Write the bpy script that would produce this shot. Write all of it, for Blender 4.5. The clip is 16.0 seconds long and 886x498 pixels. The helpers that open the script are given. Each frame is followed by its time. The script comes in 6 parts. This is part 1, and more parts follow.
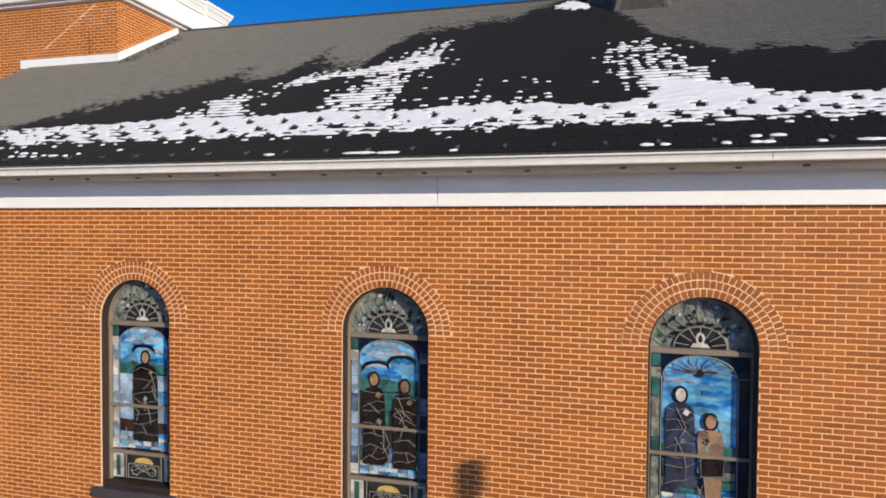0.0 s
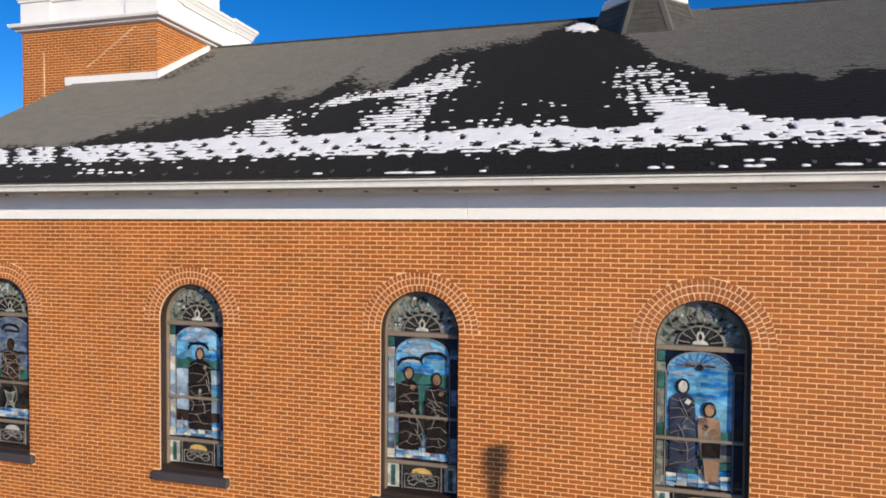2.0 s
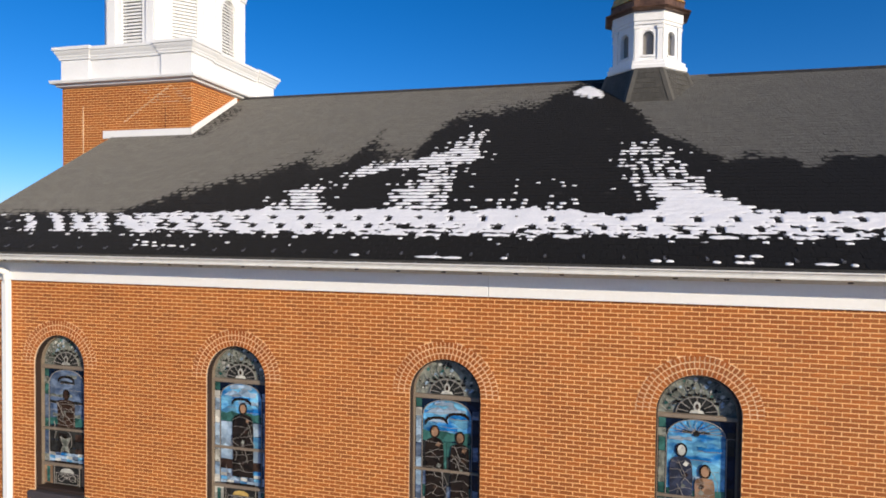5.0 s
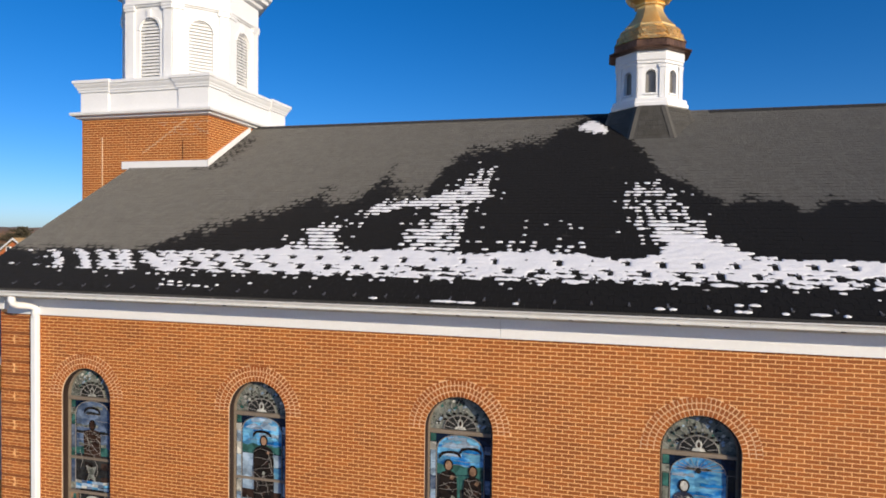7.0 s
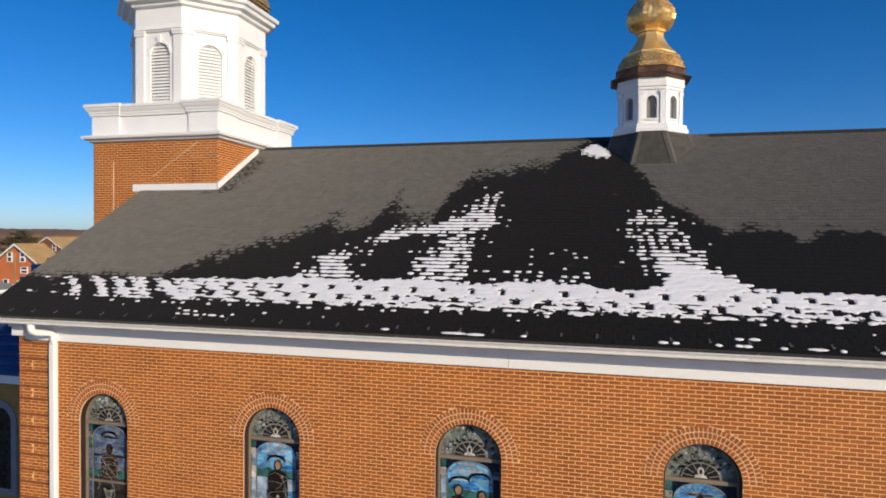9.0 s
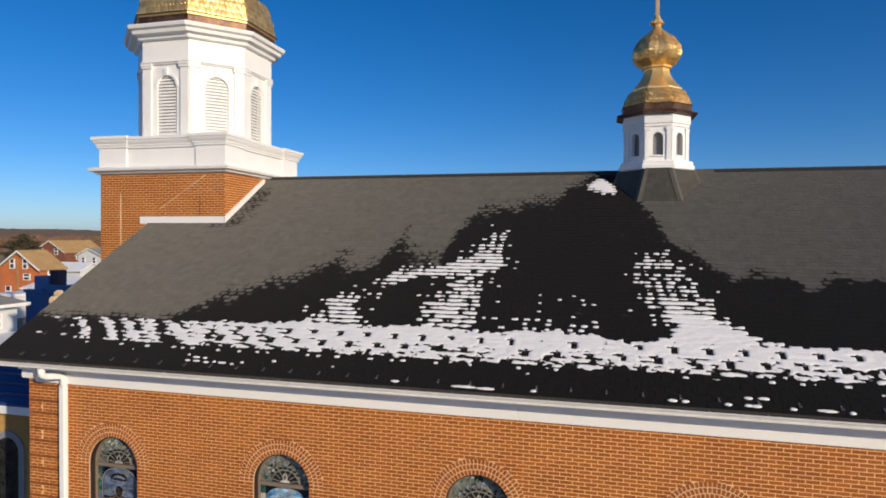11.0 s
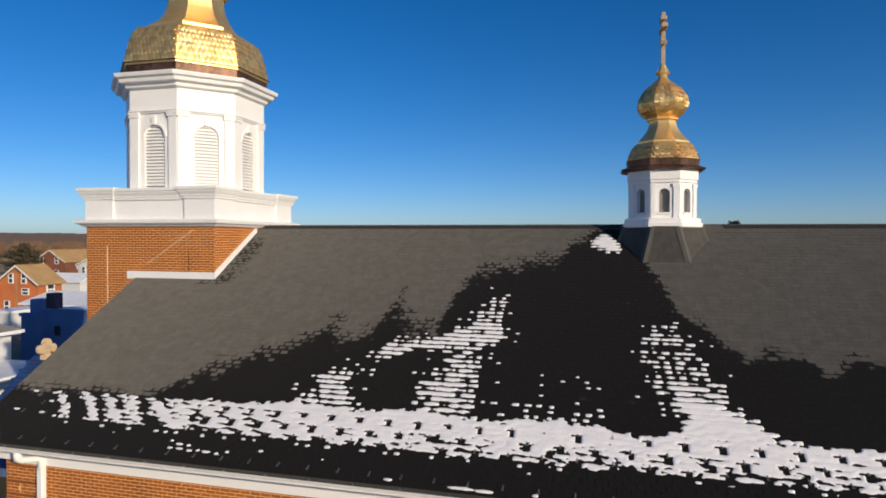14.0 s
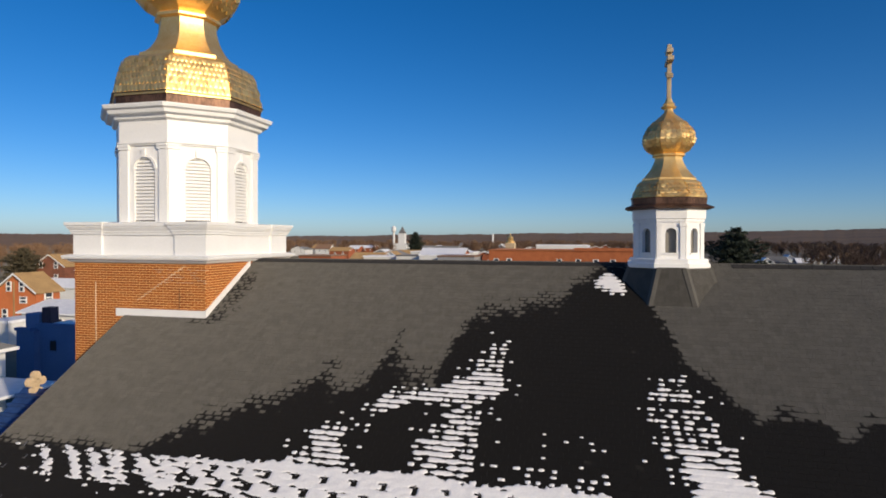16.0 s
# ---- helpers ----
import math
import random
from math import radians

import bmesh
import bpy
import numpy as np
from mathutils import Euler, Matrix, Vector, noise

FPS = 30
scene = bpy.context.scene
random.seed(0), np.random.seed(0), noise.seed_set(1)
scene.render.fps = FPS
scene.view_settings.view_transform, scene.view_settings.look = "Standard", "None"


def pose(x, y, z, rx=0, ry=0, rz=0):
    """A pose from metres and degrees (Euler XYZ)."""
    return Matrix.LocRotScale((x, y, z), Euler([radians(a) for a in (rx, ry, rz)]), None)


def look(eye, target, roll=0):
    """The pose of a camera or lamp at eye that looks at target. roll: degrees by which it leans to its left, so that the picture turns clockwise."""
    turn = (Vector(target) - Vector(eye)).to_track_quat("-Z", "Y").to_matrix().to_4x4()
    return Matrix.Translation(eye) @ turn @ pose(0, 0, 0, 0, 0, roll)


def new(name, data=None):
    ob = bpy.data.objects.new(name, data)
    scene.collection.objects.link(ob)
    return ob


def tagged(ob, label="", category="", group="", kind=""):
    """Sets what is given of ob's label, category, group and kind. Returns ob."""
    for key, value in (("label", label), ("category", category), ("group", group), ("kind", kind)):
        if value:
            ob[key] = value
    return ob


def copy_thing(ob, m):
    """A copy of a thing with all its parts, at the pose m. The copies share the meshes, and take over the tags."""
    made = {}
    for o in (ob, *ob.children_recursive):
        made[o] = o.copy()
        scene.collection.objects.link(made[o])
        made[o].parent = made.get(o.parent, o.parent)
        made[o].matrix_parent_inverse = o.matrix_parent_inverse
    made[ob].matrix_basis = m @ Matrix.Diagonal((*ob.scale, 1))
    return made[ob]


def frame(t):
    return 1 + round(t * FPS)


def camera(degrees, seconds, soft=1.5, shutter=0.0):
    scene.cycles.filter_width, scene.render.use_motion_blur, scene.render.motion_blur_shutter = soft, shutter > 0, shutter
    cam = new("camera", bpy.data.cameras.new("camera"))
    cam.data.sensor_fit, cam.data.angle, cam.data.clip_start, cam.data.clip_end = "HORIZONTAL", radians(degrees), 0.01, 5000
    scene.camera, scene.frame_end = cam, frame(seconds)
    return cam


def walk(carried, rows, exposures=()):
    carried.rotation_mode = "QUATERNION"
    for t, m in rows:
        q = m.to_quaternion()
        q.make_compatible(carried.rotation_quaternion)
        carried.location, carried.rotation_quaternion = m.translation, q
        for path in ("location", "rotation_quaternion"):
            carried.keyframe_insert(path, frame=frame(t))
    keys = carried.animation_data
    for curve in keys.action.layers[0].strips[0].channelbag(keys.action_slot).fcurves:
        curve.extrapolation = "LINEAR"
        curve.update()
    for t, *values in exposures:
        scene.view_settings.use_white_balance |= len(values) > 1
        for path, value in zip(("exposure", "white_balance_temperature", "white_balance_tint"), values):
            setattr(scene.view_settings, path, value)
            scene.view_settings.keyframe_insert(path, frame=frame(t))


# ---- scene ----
cam = camera(72.0, 16.0, soft=1.8)
PATH = [
    (0, (-1.22, -7.598, 6.165), (-1.707, -5.659, 6.113), 0.4),
    (0.5, (-1.246, -7.913, 6.157), (-1.737, -5.975, 6.105), 0.4),
    (1, (-1.308, -8.204, 6.178), (-1.795, -6.265, 6.125), 0.4),
    (1.5, (-1.317, -8.436, 6.252), (-1.811, -6.499, 6.194), 0.4),
    (2, (-1.363, -8.656, 6.313), (-1.855, -6.718, 6.26), 0.4),
    (2.5, (-1.4, -8.85, 6.419), (-1.891, -6.912, 6.367), 0.4),
    (3, (-1.412, -9.04, 6.632), (-1.902, -7.101, 6.579), 0.3),
    (3.5, (-1.44, -9.221, 6.858), (-1.932, -7.283, 6.804), 0.4),
    (4, (-1.437, -9.386, 7.069), (-1.929, -7.448, 7.017), 0.4),
    (4.5, (-1.467, -9.568, 7.246), (-1.957, -7.629, 7.194), 0.5),
    (5, (-1.503, -9.728, 7.507), (-1.995, -7.79, 7.459), 0.6),
    (7.5, (-1.634, -10.383, 8.348), (-2.126, -8.445, 8.309), 0.6),
    (8, (-1.646, -10.487, 8.492), (-2.137, -8.548, 8.453), 0.5),
    (10.5, (-1.867, -10.718, 9.437), (-2.354, -8.778, 9.396), 0.4),
    (11, (-1.879, -10.709, 9.73), (-2.369, -8.771, 9.689), 0.4),
    (11.5, (-1.889, -10.654, 10.009), (-2.381, -8.716, 9.969), 0.3),
    (12, (-1.907, -10.515, 10.231), (-2.399, -8.577, 10.191), 0.3),
    (12.5, (-1.962, -10.362, 10.489), (-2.454, -8.424, 10.45), 0.3),
    (13, (-1.97, -10.269, 10.714), (-2.464, -8.331, 10.677), 0.3),
    (13.5, (-1.96, -10.181, 10.942), (-2.454, -8.243, 10.908), 0.2),
    (14, (-1.945, -10.04, 11.179), (-2.441, -8.103, 11.145), 0.2),
    (14.5, (-1.946, -9.885, 11.414), (-2.443, -7.948, 11.378), 0.2),
    (15, (-1.979, -9.738, 11.71), (-2.476, -7.801, 11.676), 0.2),
    (15.5, (-2.017, -9.619, 11.96), (-2.514, -7.682, 11.928), 0.2),
    (16, (-2.027, -9.514, 12.141), (-2.525, -7.578, 12.109), 0.2),
]
EXPOSURE = [(0, 0.06, 6400, 10), (3, 0.06, 6450, 10), (5, 0.02, 6500, 10), (8, -0.12, 6650, 10), (10.5, -0.24, 6850, 10), (16, -0.28, 7000, 10)]
walk(cam, [(t, look(eye, target, roll)) for t, eye, target, roll in PATH], EXPOSURE)

# ---------------------------------------------------------------- light
SUN_AZ, SUN_EL = radians(54), radians(16.6)      # from the outward normal of the nave wall towards +x; above the horizon
sun_at = Vector((math.sin(SUN_AZ) * math.cos(SUN_EL), -math.cos(SUN_AZ) * math.cos(SUN_EL), math.sin(SUN_EL)))
sun = new("sun", bpy.data.lights.new("sun", "SUN"))
sun.data.energy, sun.data.angle, sun.data.color = 4.8, radians(0.55), (1.0, 0.875, 0.69)
sun.matrix_world = look(sun_at * 60, (0, 0, 0))
world = bpy.data.worlds.new("sky")
scene.world = world
world.use_nodes = True
wn = world.node_tree.nodes
sky = wn.new("ShaderNodeTexSky")
sky.sky_type, sky.sun_disc = "NISHITA", False
sky.sun_elevation, sky.sun_rotation = SUN_EL, math.atan2(sun_at.x, sun_at.y)
sky.air_density, sky.dust_density, sky.ozone_density, sky.altitude = 0.70, 0.6, 4.0, 100
wn["Background"].inputs["Strength"].default_value = 0.143
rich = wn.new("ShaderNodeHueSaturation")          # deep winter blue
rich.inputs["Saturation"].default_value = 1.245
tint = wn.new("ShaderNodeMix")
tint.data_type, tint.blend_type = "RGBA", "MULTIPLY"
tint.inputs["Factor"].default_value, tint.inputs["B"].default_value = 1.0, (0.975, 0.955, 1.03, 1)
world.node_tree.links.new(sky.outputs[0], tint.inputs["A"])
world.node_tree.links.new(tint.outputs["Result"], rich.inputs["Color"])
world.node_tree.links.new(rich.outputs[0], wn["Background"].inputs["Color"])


# ---------------------------------------------------------------- materials
def mat(name, colour, rough=0.7, metal=0.0, dark=None, scale=3.0, fine=40.0, bump=0.15, island=0.0, per_object=0.0, spread=0.5, coat=0.0, bump_scale=None, stretch=(1, 1, 1)):
    """A surface whose colour wanders between two tones at two scales, with a fine relief."""
    m = bpy.data.materials.new(name)
    m.use_nodes = True
    nt = m.node_tree
    n, l = nt.nodes, nt.links
    p = n["Principled BSDF"]
    p.inputs["Roughness"].default_value, p.inputs["Metallic"].default_value = rough, metal
    p.inputs["Coat Weight"].default_value = coat
    p.inputs["Diffuse Roughness"].default_value = 1.0 if rough > 0.8 else 0.0      # gritty surfaces send light back to its source
    co = n.new("ShaderNodeNewGeometry")
    mp = n.new("ShaderNodeMapping")
    mp.inputs["Scale"].default_value = stretch
    l.new(co.outputs["Position"], mp.inputs["Vector"])
    big, small = n.new("ShaderNodeTexNoise"), n.new("ShaderNodeTexNoise")
    big.inputs["Scale"].default_value, small.inputs["Scale"].default_value = scale, fine
    big.inputs["Detail"].default_value, small.inputs["Detail"].default_value = 5, 3
    for t in (big, small):
        l.new(mp.outputs[0], t.inputs["Vector"])
    add = n.new("ShaderNodeMath")
    add.operation = "ADD"
    l.new(big.outputs["Fac"], add.inputs[0])
    l.new(small.outputs["Fac"], add.inputs[1])
    ramp = n.new("ShaderNodeMapRange")
    ramp.inputs["From Min"].default_value, ramp.inputs["From Max"].default_value = 1 - spread * 0.5, 1 + spread * 0.5
    l.new(add.outputs[0], ramp.inputs["Value"])
    mix = n.new("ShaderNodeMix")
    mix.data_type = "RGBA"
    dark = dark or [c * 0.75 for c in colour]
    mix.inputs["A"].default_value, mix.inputs["B"].default_value = (*dark, 1), (*colour, 1)
    l.new(ramp.outputs[0], mix.inputs["Factor"])
    out = mix.outputs["Result"]
    if island or per_object:
        src = co.outputs["Random Per Island"]
        if per_object:
            oi = n.new("ShaderNodeObjectInfo")
            src = oi.outputs["Random"]
        mr = n.new("ShaderNodeMapRange")
        k = island or per_object
        mr.inputs["To Min"].default_value, mr.inputs["To Max"].default_value = 1 - k, 1 + k
        l.new(src, mr.inputs["Value"])
        hsv = n.new("ShaderNodeHueSaturation")
        l.new(mr.outputs[0], hsv.inputs["Value"])
        l.new(out, hsv.inputs["Color"])
        out = hsv.outputs[0]
    l.new(out, p.inputs["Base Color"])
    if bump:
        b = n.new("ShaderNodeBump")
        b.inputs["Strength"].default_value, b.inputs["Distance"].default_value = bump, 0.01
        bn = small
        if bump_scale:
            bn = n.new("ShaderNodeTexNoise")
            bn.inputs["Scale"].default_value = bump_scale
            l.new(mp.outputs[0], bn.inputs["Vector"])
        l.new(bn.outputs["Fac"], b.inputs["Height"])
        l.new(b.outputs[0], p.inputs["Normal"])
    return m


BRICK = mat("orange_brick", (0.40, 0.115, 0.016), 0.79, dark=(0.285, 0.072, 0.008), scale=1.2, fine=60, bump=0.4, island=0.17)
BRICK_ONE = mat("orange_brick_single", (0.40, 0.115, 0.016), 0.79, dark=(0.285, 0.072, 0.008), scale=1.2, fine=60, bump=0.4, per_object=0.17)
MORTAR = mat("mortar", (0.92, 0.53, 0.22), 0.79, dark=(0.80, 0.43, 0.165), scale=2, fine=80, bump=0.5)
WHITE = mat("white_paint", (0.88, 0.87, 0.84), 0.5, dark=(0.80, 0.79, 0.765), scale=1.5, fine=18, bump=0.08, spread=0.9)
GUTTER = mat("white_gutter_metal", (0.86, 0.84, 0.78), 0.45, dark=(0.70, 0.68, 0.63), scale=1.1, fine=9, bump=0.05, spread=0.8)
BROWN = mat("dark_brown_frame_paint", (0.035, 0.020, 0.014), 0.6, scale=3, fine=50, bump=0.1)
TAN = mat("tan_frame_paint", (0.25, 0.195, 0.14), 0.55, scale=4, fine=60, bump=0.1)
SILL = mat("dark_stone_sill", (0.06, 0.05, 0.055), 0.7, scale=3, fine=60, bump=0.3)
GOLD = mat("gold_leaf", (0.98, 0.73, 0.35), 0.47, 0.9, dark=(0.88, 0.55, 0.18), scale=2.5, fine=14, bump=0.25, island=0.20, spread=0.9)
COPPER = mat("brown_copper", (0.205, 0.11, 0.07), 0.5, 0.6, dark=(0.05, 0.026, 0.018), scale=2, fine=25, bump=0.2, stretch=(1, 1, 0.3))
SNOW = mat("old_snow", (0.90, 0.88, 0.86), 0.6, dark=(0.78, 0.77, 0.77), scale=3, fine=30, bump=0.5, bump_scale=45)
STONE = mat("pale_stone", (0.55, 0.42, 0.28), 0.85, scale=4, fine=30, bump=0.4)
# near-black colour in place of unlit depth; also one small dark window
DARK = mat("near_black", (0.012, 0.012, 0.014), 0.6, bump=0)
ASPHALT = mat("asphalt", (0.055, 0.055, 0.06), 0.9, scale=0.3, fine=20, bump=0.3)


def shingle_material(single=False):
    """Grey asphalt shingles; 'wet' holds how far a spot lies inside the melt-water stain, in metres."""
    m = mat("asphalt_shingle_single" if single else "asphalt_shingle", (0.108, 0.101, 0.088), 0.92, dark=(0.077, 0.0725, 0.0635), scale=8, fine=40, bump=0.6, bump_scale=160, island=0.0 if single else 0.085, per_object=0.085 if single else 0.0, spread=0.8, stretch=(1.6, 0.45, 0.45))
    nt = m.node_tree
    n, l = nt.nodes, nt.links
    p = n["Principled BSDF"]
    dry = p.inputs["Base Color"].links[0].from_socket
    a = n.new("ShaderNodeAttribute")
    a.attribute_name = "wet"
    geo = n.new("ShaderNodeNewGeometry")
    ns = n.new("ShaderNodeTexNoise")
    ns.inputs["Scale"].default_value, ns.inputs["Detail"].default_value = 5, 4
    l.new(geo.outputs["Position"], ns.inputs["Vector"])
    nm = n.new("ShaderNodeMath")
    nm.operation = "MULTIPLY_ADD"
    nm.inputs[1].default_value, nm.inputs[2].default_value = 0.7, -0.35
    l.new(ns.outputs["Fac"], nm.inputs[0])
    sm = n.new("ShaderNodeMath")
    sm.operation = "ADD"
    l.new(a.outputs["Fac"], sm.inputs[0])
    l.new(nm.outputs[0], sm.inputs[1])
    # the joints and lower edges of the tabs stay wet longest
    tab = n.new("ShaderNodeAttribute")
    tab.attribute_name = "tab"
    xyz = n.new("ShaderNodeSeparateXYZ")
    l.new(tab.outputs["Vector"], xyz.inputs[0])
    def ramp_of(src, f0, f1):
        r = n.new("ShaderNodeMapRange")
        r.interpolation_type = "SMOOTHSTEP"
        r.inputs["From Min"].default_value, r.inputs["From Max"].default_value = f0, f1
        l.new(src, r.inputs["Value"])
        return r.outputs[0]
    side = n.new("ShaderNodeMath")
    side.operation = "PINGPONG"
    side.inputs[1].default_value = 0.5
    l.new(xyz.outputs[0], side.inputs[0])
    edge = n.new("ShaderNodeMath")
    edge.operation = "MAXIMUM"
    l.new(ramp_of(side.outputs[0], 0.22, 0.06), edge.inputs[0])
    l.new(ramp_of(xyz.outputs[1], 0.36, 0.12), edge.inputs[1])
    joint = n.new("ShaderNodeMath")
    joint.operation = "MULTIPLY_ADD"
    joint.inputs[1].default_value = 0.34
    l.new(edge.outputs[0], joint.inputs[0])
    l.new(sm.outputs[0], joint.inputs[2])
    sm = joint
    mr = n.new("ShaderNodeMapRange")
    mr.interpolation_type = "SMOOTHSTEP"
    mr.inputs["From Min"].default_value, mr.inputs["From Max"].default_value = -0.04, 0.26
    l.new(sm.outputs[0], mr.inputs["Value"])
    mix = n.new("ShaderNodeMix")
    mix.data_type = "RGBA"
    mix.inputs["B"].default_value = (0.010, 0.0092, 0.0085, 1)
    l.new(mr.outputs[0], mix.inputs["Factor"])
    l.new(dry, mix.inputs["A"])
    l.new(mix.outputs["Result"], p.inputs["Base Color"])
    rr = n.new("ShaderNodeMapRange")
    rr.inputs["To Min"].default_value, rr.inputs["To Max"].default_value = 0.92, 0.80
    l.new(mr.outputs[0], rr.inputs["Value"])
    l.new(rr.outputs[0], p.inputs["Roughness"])
    p.inputs["Specular IOR Level"].default_value = 0.15
    p.inputs["Diffuse Roughness"].default_value = 1.0
    p.inputs["Sheen Roughness"].default_value = 0.45                  # dusty mineral grit where dry
    sh = n.new("ShaderNodeMapRange")
    sh.inputs["To Min"].default_value, sh.inputs["To Max"].default_value = 0.09, 0.012
    l.new(mr.outputs[0], sh.inputs["Value"])
    l.new(sh.outputs[0], p.inputs["Sheen Weight"])
    return m


SHINGLE, SHINGLE_ONE = shingle_material(), shingle_material(True)


# ---------------------------------------------------------------- building blocks
def mesh_of(name, verts, faces, material, smooth=False):
    me = bpy.data.meshes.new(name)
    me.from_pydata(verts, [], faces)
    me.materials.append(material)
    if smooth:
        me.polygons.foreach_set("use_smooth", [True] * len(me.polygons))
    me.update()
    return me


def thing(name, place, label, category, group="", kind=""):
    ob = new(name)
    ob.location = place
    ob.empty_display_size = 0.2
    return tagged(ob, label, category, group, kind)


def part(name, bm, material, parent, label="", smooth=False, kind=""):
    """Links a bmesh (in world metres) as one mesh under parent."""
    me = bpy.data.meshes.new(name)
    if isinstance(bm, bmesh.types.BMesh):
        bmesh.ops.recalc_face_normals(bm, faces=bm.faces)
        bm.to_mesh(me)
        bm.free()
    else:
        me.from_pydata(bm[0], [], bm[1])
    me.materials.append(material)
    if smooth:
        me.polygons.foreach_set("use_smooth", [True] * len(me.polygons))
    ob = new(name, me)
    if parent:
        base = parent
        off = Vector((0, 0, 0))
        while base:
            off += base.location
            base = base.parent
        me.transform(Matrix.Translation(-off))
        ob.parent = parent
    return tagged(ob, label, kind=kind)


def box(bm, x0, x1, y0, y1, z0, z1, bevel=0.0):
    r = bmesh.ops.create_cube(bm, size=1, matrix=Matrix.Translation(((x0 + x1) / 2, (y0 + y1) / 2, (z0 + z1) / 2)) @ Matrix.Diagonal((abs(x1 - x0), abs(y1 - y0), abs(z1 - z0), 1)))
    if bevel:
        es = list({e for v in r["verts"] for e in v.link_edges})
        bmesh.ops.bevel(bm, geom=es, offset=bevel, segments=1, affect="EDGES")
    return bm


def boxes(*rows, bevel=0.0):
    bm = bmesh.new()
    for r in rows:
        box(bm, *r, bevel=bevel)
    return bm


def rings(bm, loops, caps=True, closed=True):
    """Skins a list of vertex loops of equal length."""
    vs = [[bm.verts.new(c) for c in lp] for lp in loops]
    k = len(vs[0])
    for a, b in zip(vs, vs[1:]):
        for i in range(k if closed else k - 1):
            j = (i + 1) % k
            bm.faces.new((a[i], a[j], b[j], b[i]))
    if caps:
        bm.faces.new(vs[0][::-1])
        bm.faces.new(vs[-1])
    return bm


def ngon(cx, cy, z, apothem, n=8, turn=0.5):
    r = apothem / math.cos(math.pi / n)
    return [(cx + r * math.cos(2 * math.pi * (i + turn) / n), cy + r * math.sin(2 * math.pi * (i + turn) / n), z) for i in range(n)]


def tube(bm, path, radius, n=8, flat=1.0):
    """A pipe along points."""
    pts = [Vector(p) for p in path]
    loops = []
    for i, p in enumerate(pts):
        d = (pts[min(i + 1, len(pts) - 1)] - pts[max(i - 1, 0)]).normalized()
        up = Vector((0, 1, 0)) if abs(d.y) < 0.9 else Vector((0, 0, 1))
        a = d.cross(up).normalized()
        b = d.cross(a).normalized()
        loops.append([p + radius * (math.cos(2 * math.pi * k / n) * a + flat * math.sin(2 * math.pi * k / n) * b) for k in range(n)])
    return rings(bm, loops)


# ---------------------------------------------------------------- the plan of the church
WX0, WX1 = -13.95, 12.0                 # nave wall, its corner and its far end
WTOP = 6.50                             # top of the brickwork
RY, RX0 = 6.65, -14.45                  # ridge line, edge of the roof over the front
SLOPE, EY, EZ = 0.612, -0.58, 7.10      # roof pitch, its lower edge
HYP = math.hypot(1, SLOPE)
COURSE, PITCH = 0.0677, 0.2127
WIN_X = (-11.76, -7.83, -3.92, 0.0)
HALF, SPRING, RING = 0.605, 4.84, 0.91
SILL_Z = 2.32
BZ0 = SPRING - 57 * COURSE              # bricks are laid from here


def roof_z(y):
    return EZ + SLOPE * (y - EY)


def on_roof(u, v, lift=0.0):
    """The place at u along the wall and v up the slope from the eave, lift off the surface."""
    y = EY + v / HYP
    return (u, y - lift * SLOPE / HYP, EZ + SLOPE * (y - EY) + lift / HYP)

# ---------------------------------------------------------------- ground
def ground():
    bm = bmesh.new()
    n = 40
    rings(bm, [[(r * math.cos(2 * math.pi * i / n), r * math.sin(2 * math.pi * i / n), 0.0) for i in range(n)] for r in (0.5, 40, 120, 400, 1200, 4800)], caps=False)
    bm.faces.new([v for v in list(bm.verts)[:n]])
    m = mat("winter_ground", (0.13, 0.11, 0.075), 0.95, dark=(0.06, 0.055, 0.045), scale=0.02, fine=0.4, bump=0.2)
    ob = part("ground", bm, m, None, kind="structure")
    return tagged(ob, "dull winter ground round the town", "ground")


ground()
street = part("road", boxes((-27, -19.5, -60, 90, 0.01, 0.05)), ASPHALT, None, kind="structure")
tagged(street, "dark asphalt street beside the church", "road")
# out-of-view paving, coloured pale to bounce sunlight up under the eave
yard = part("pavement", boxes((-19.4, 40, -40, -3.0, 0.01, 0.06)), mat("concrete", (0.50, 0.48, 0.45), 0.9, scale=0.4, fine=8), None, kind="structure")
tagged(yard, "unseen concrete paving along the church, pale to bounce light on the eave", "pavement")


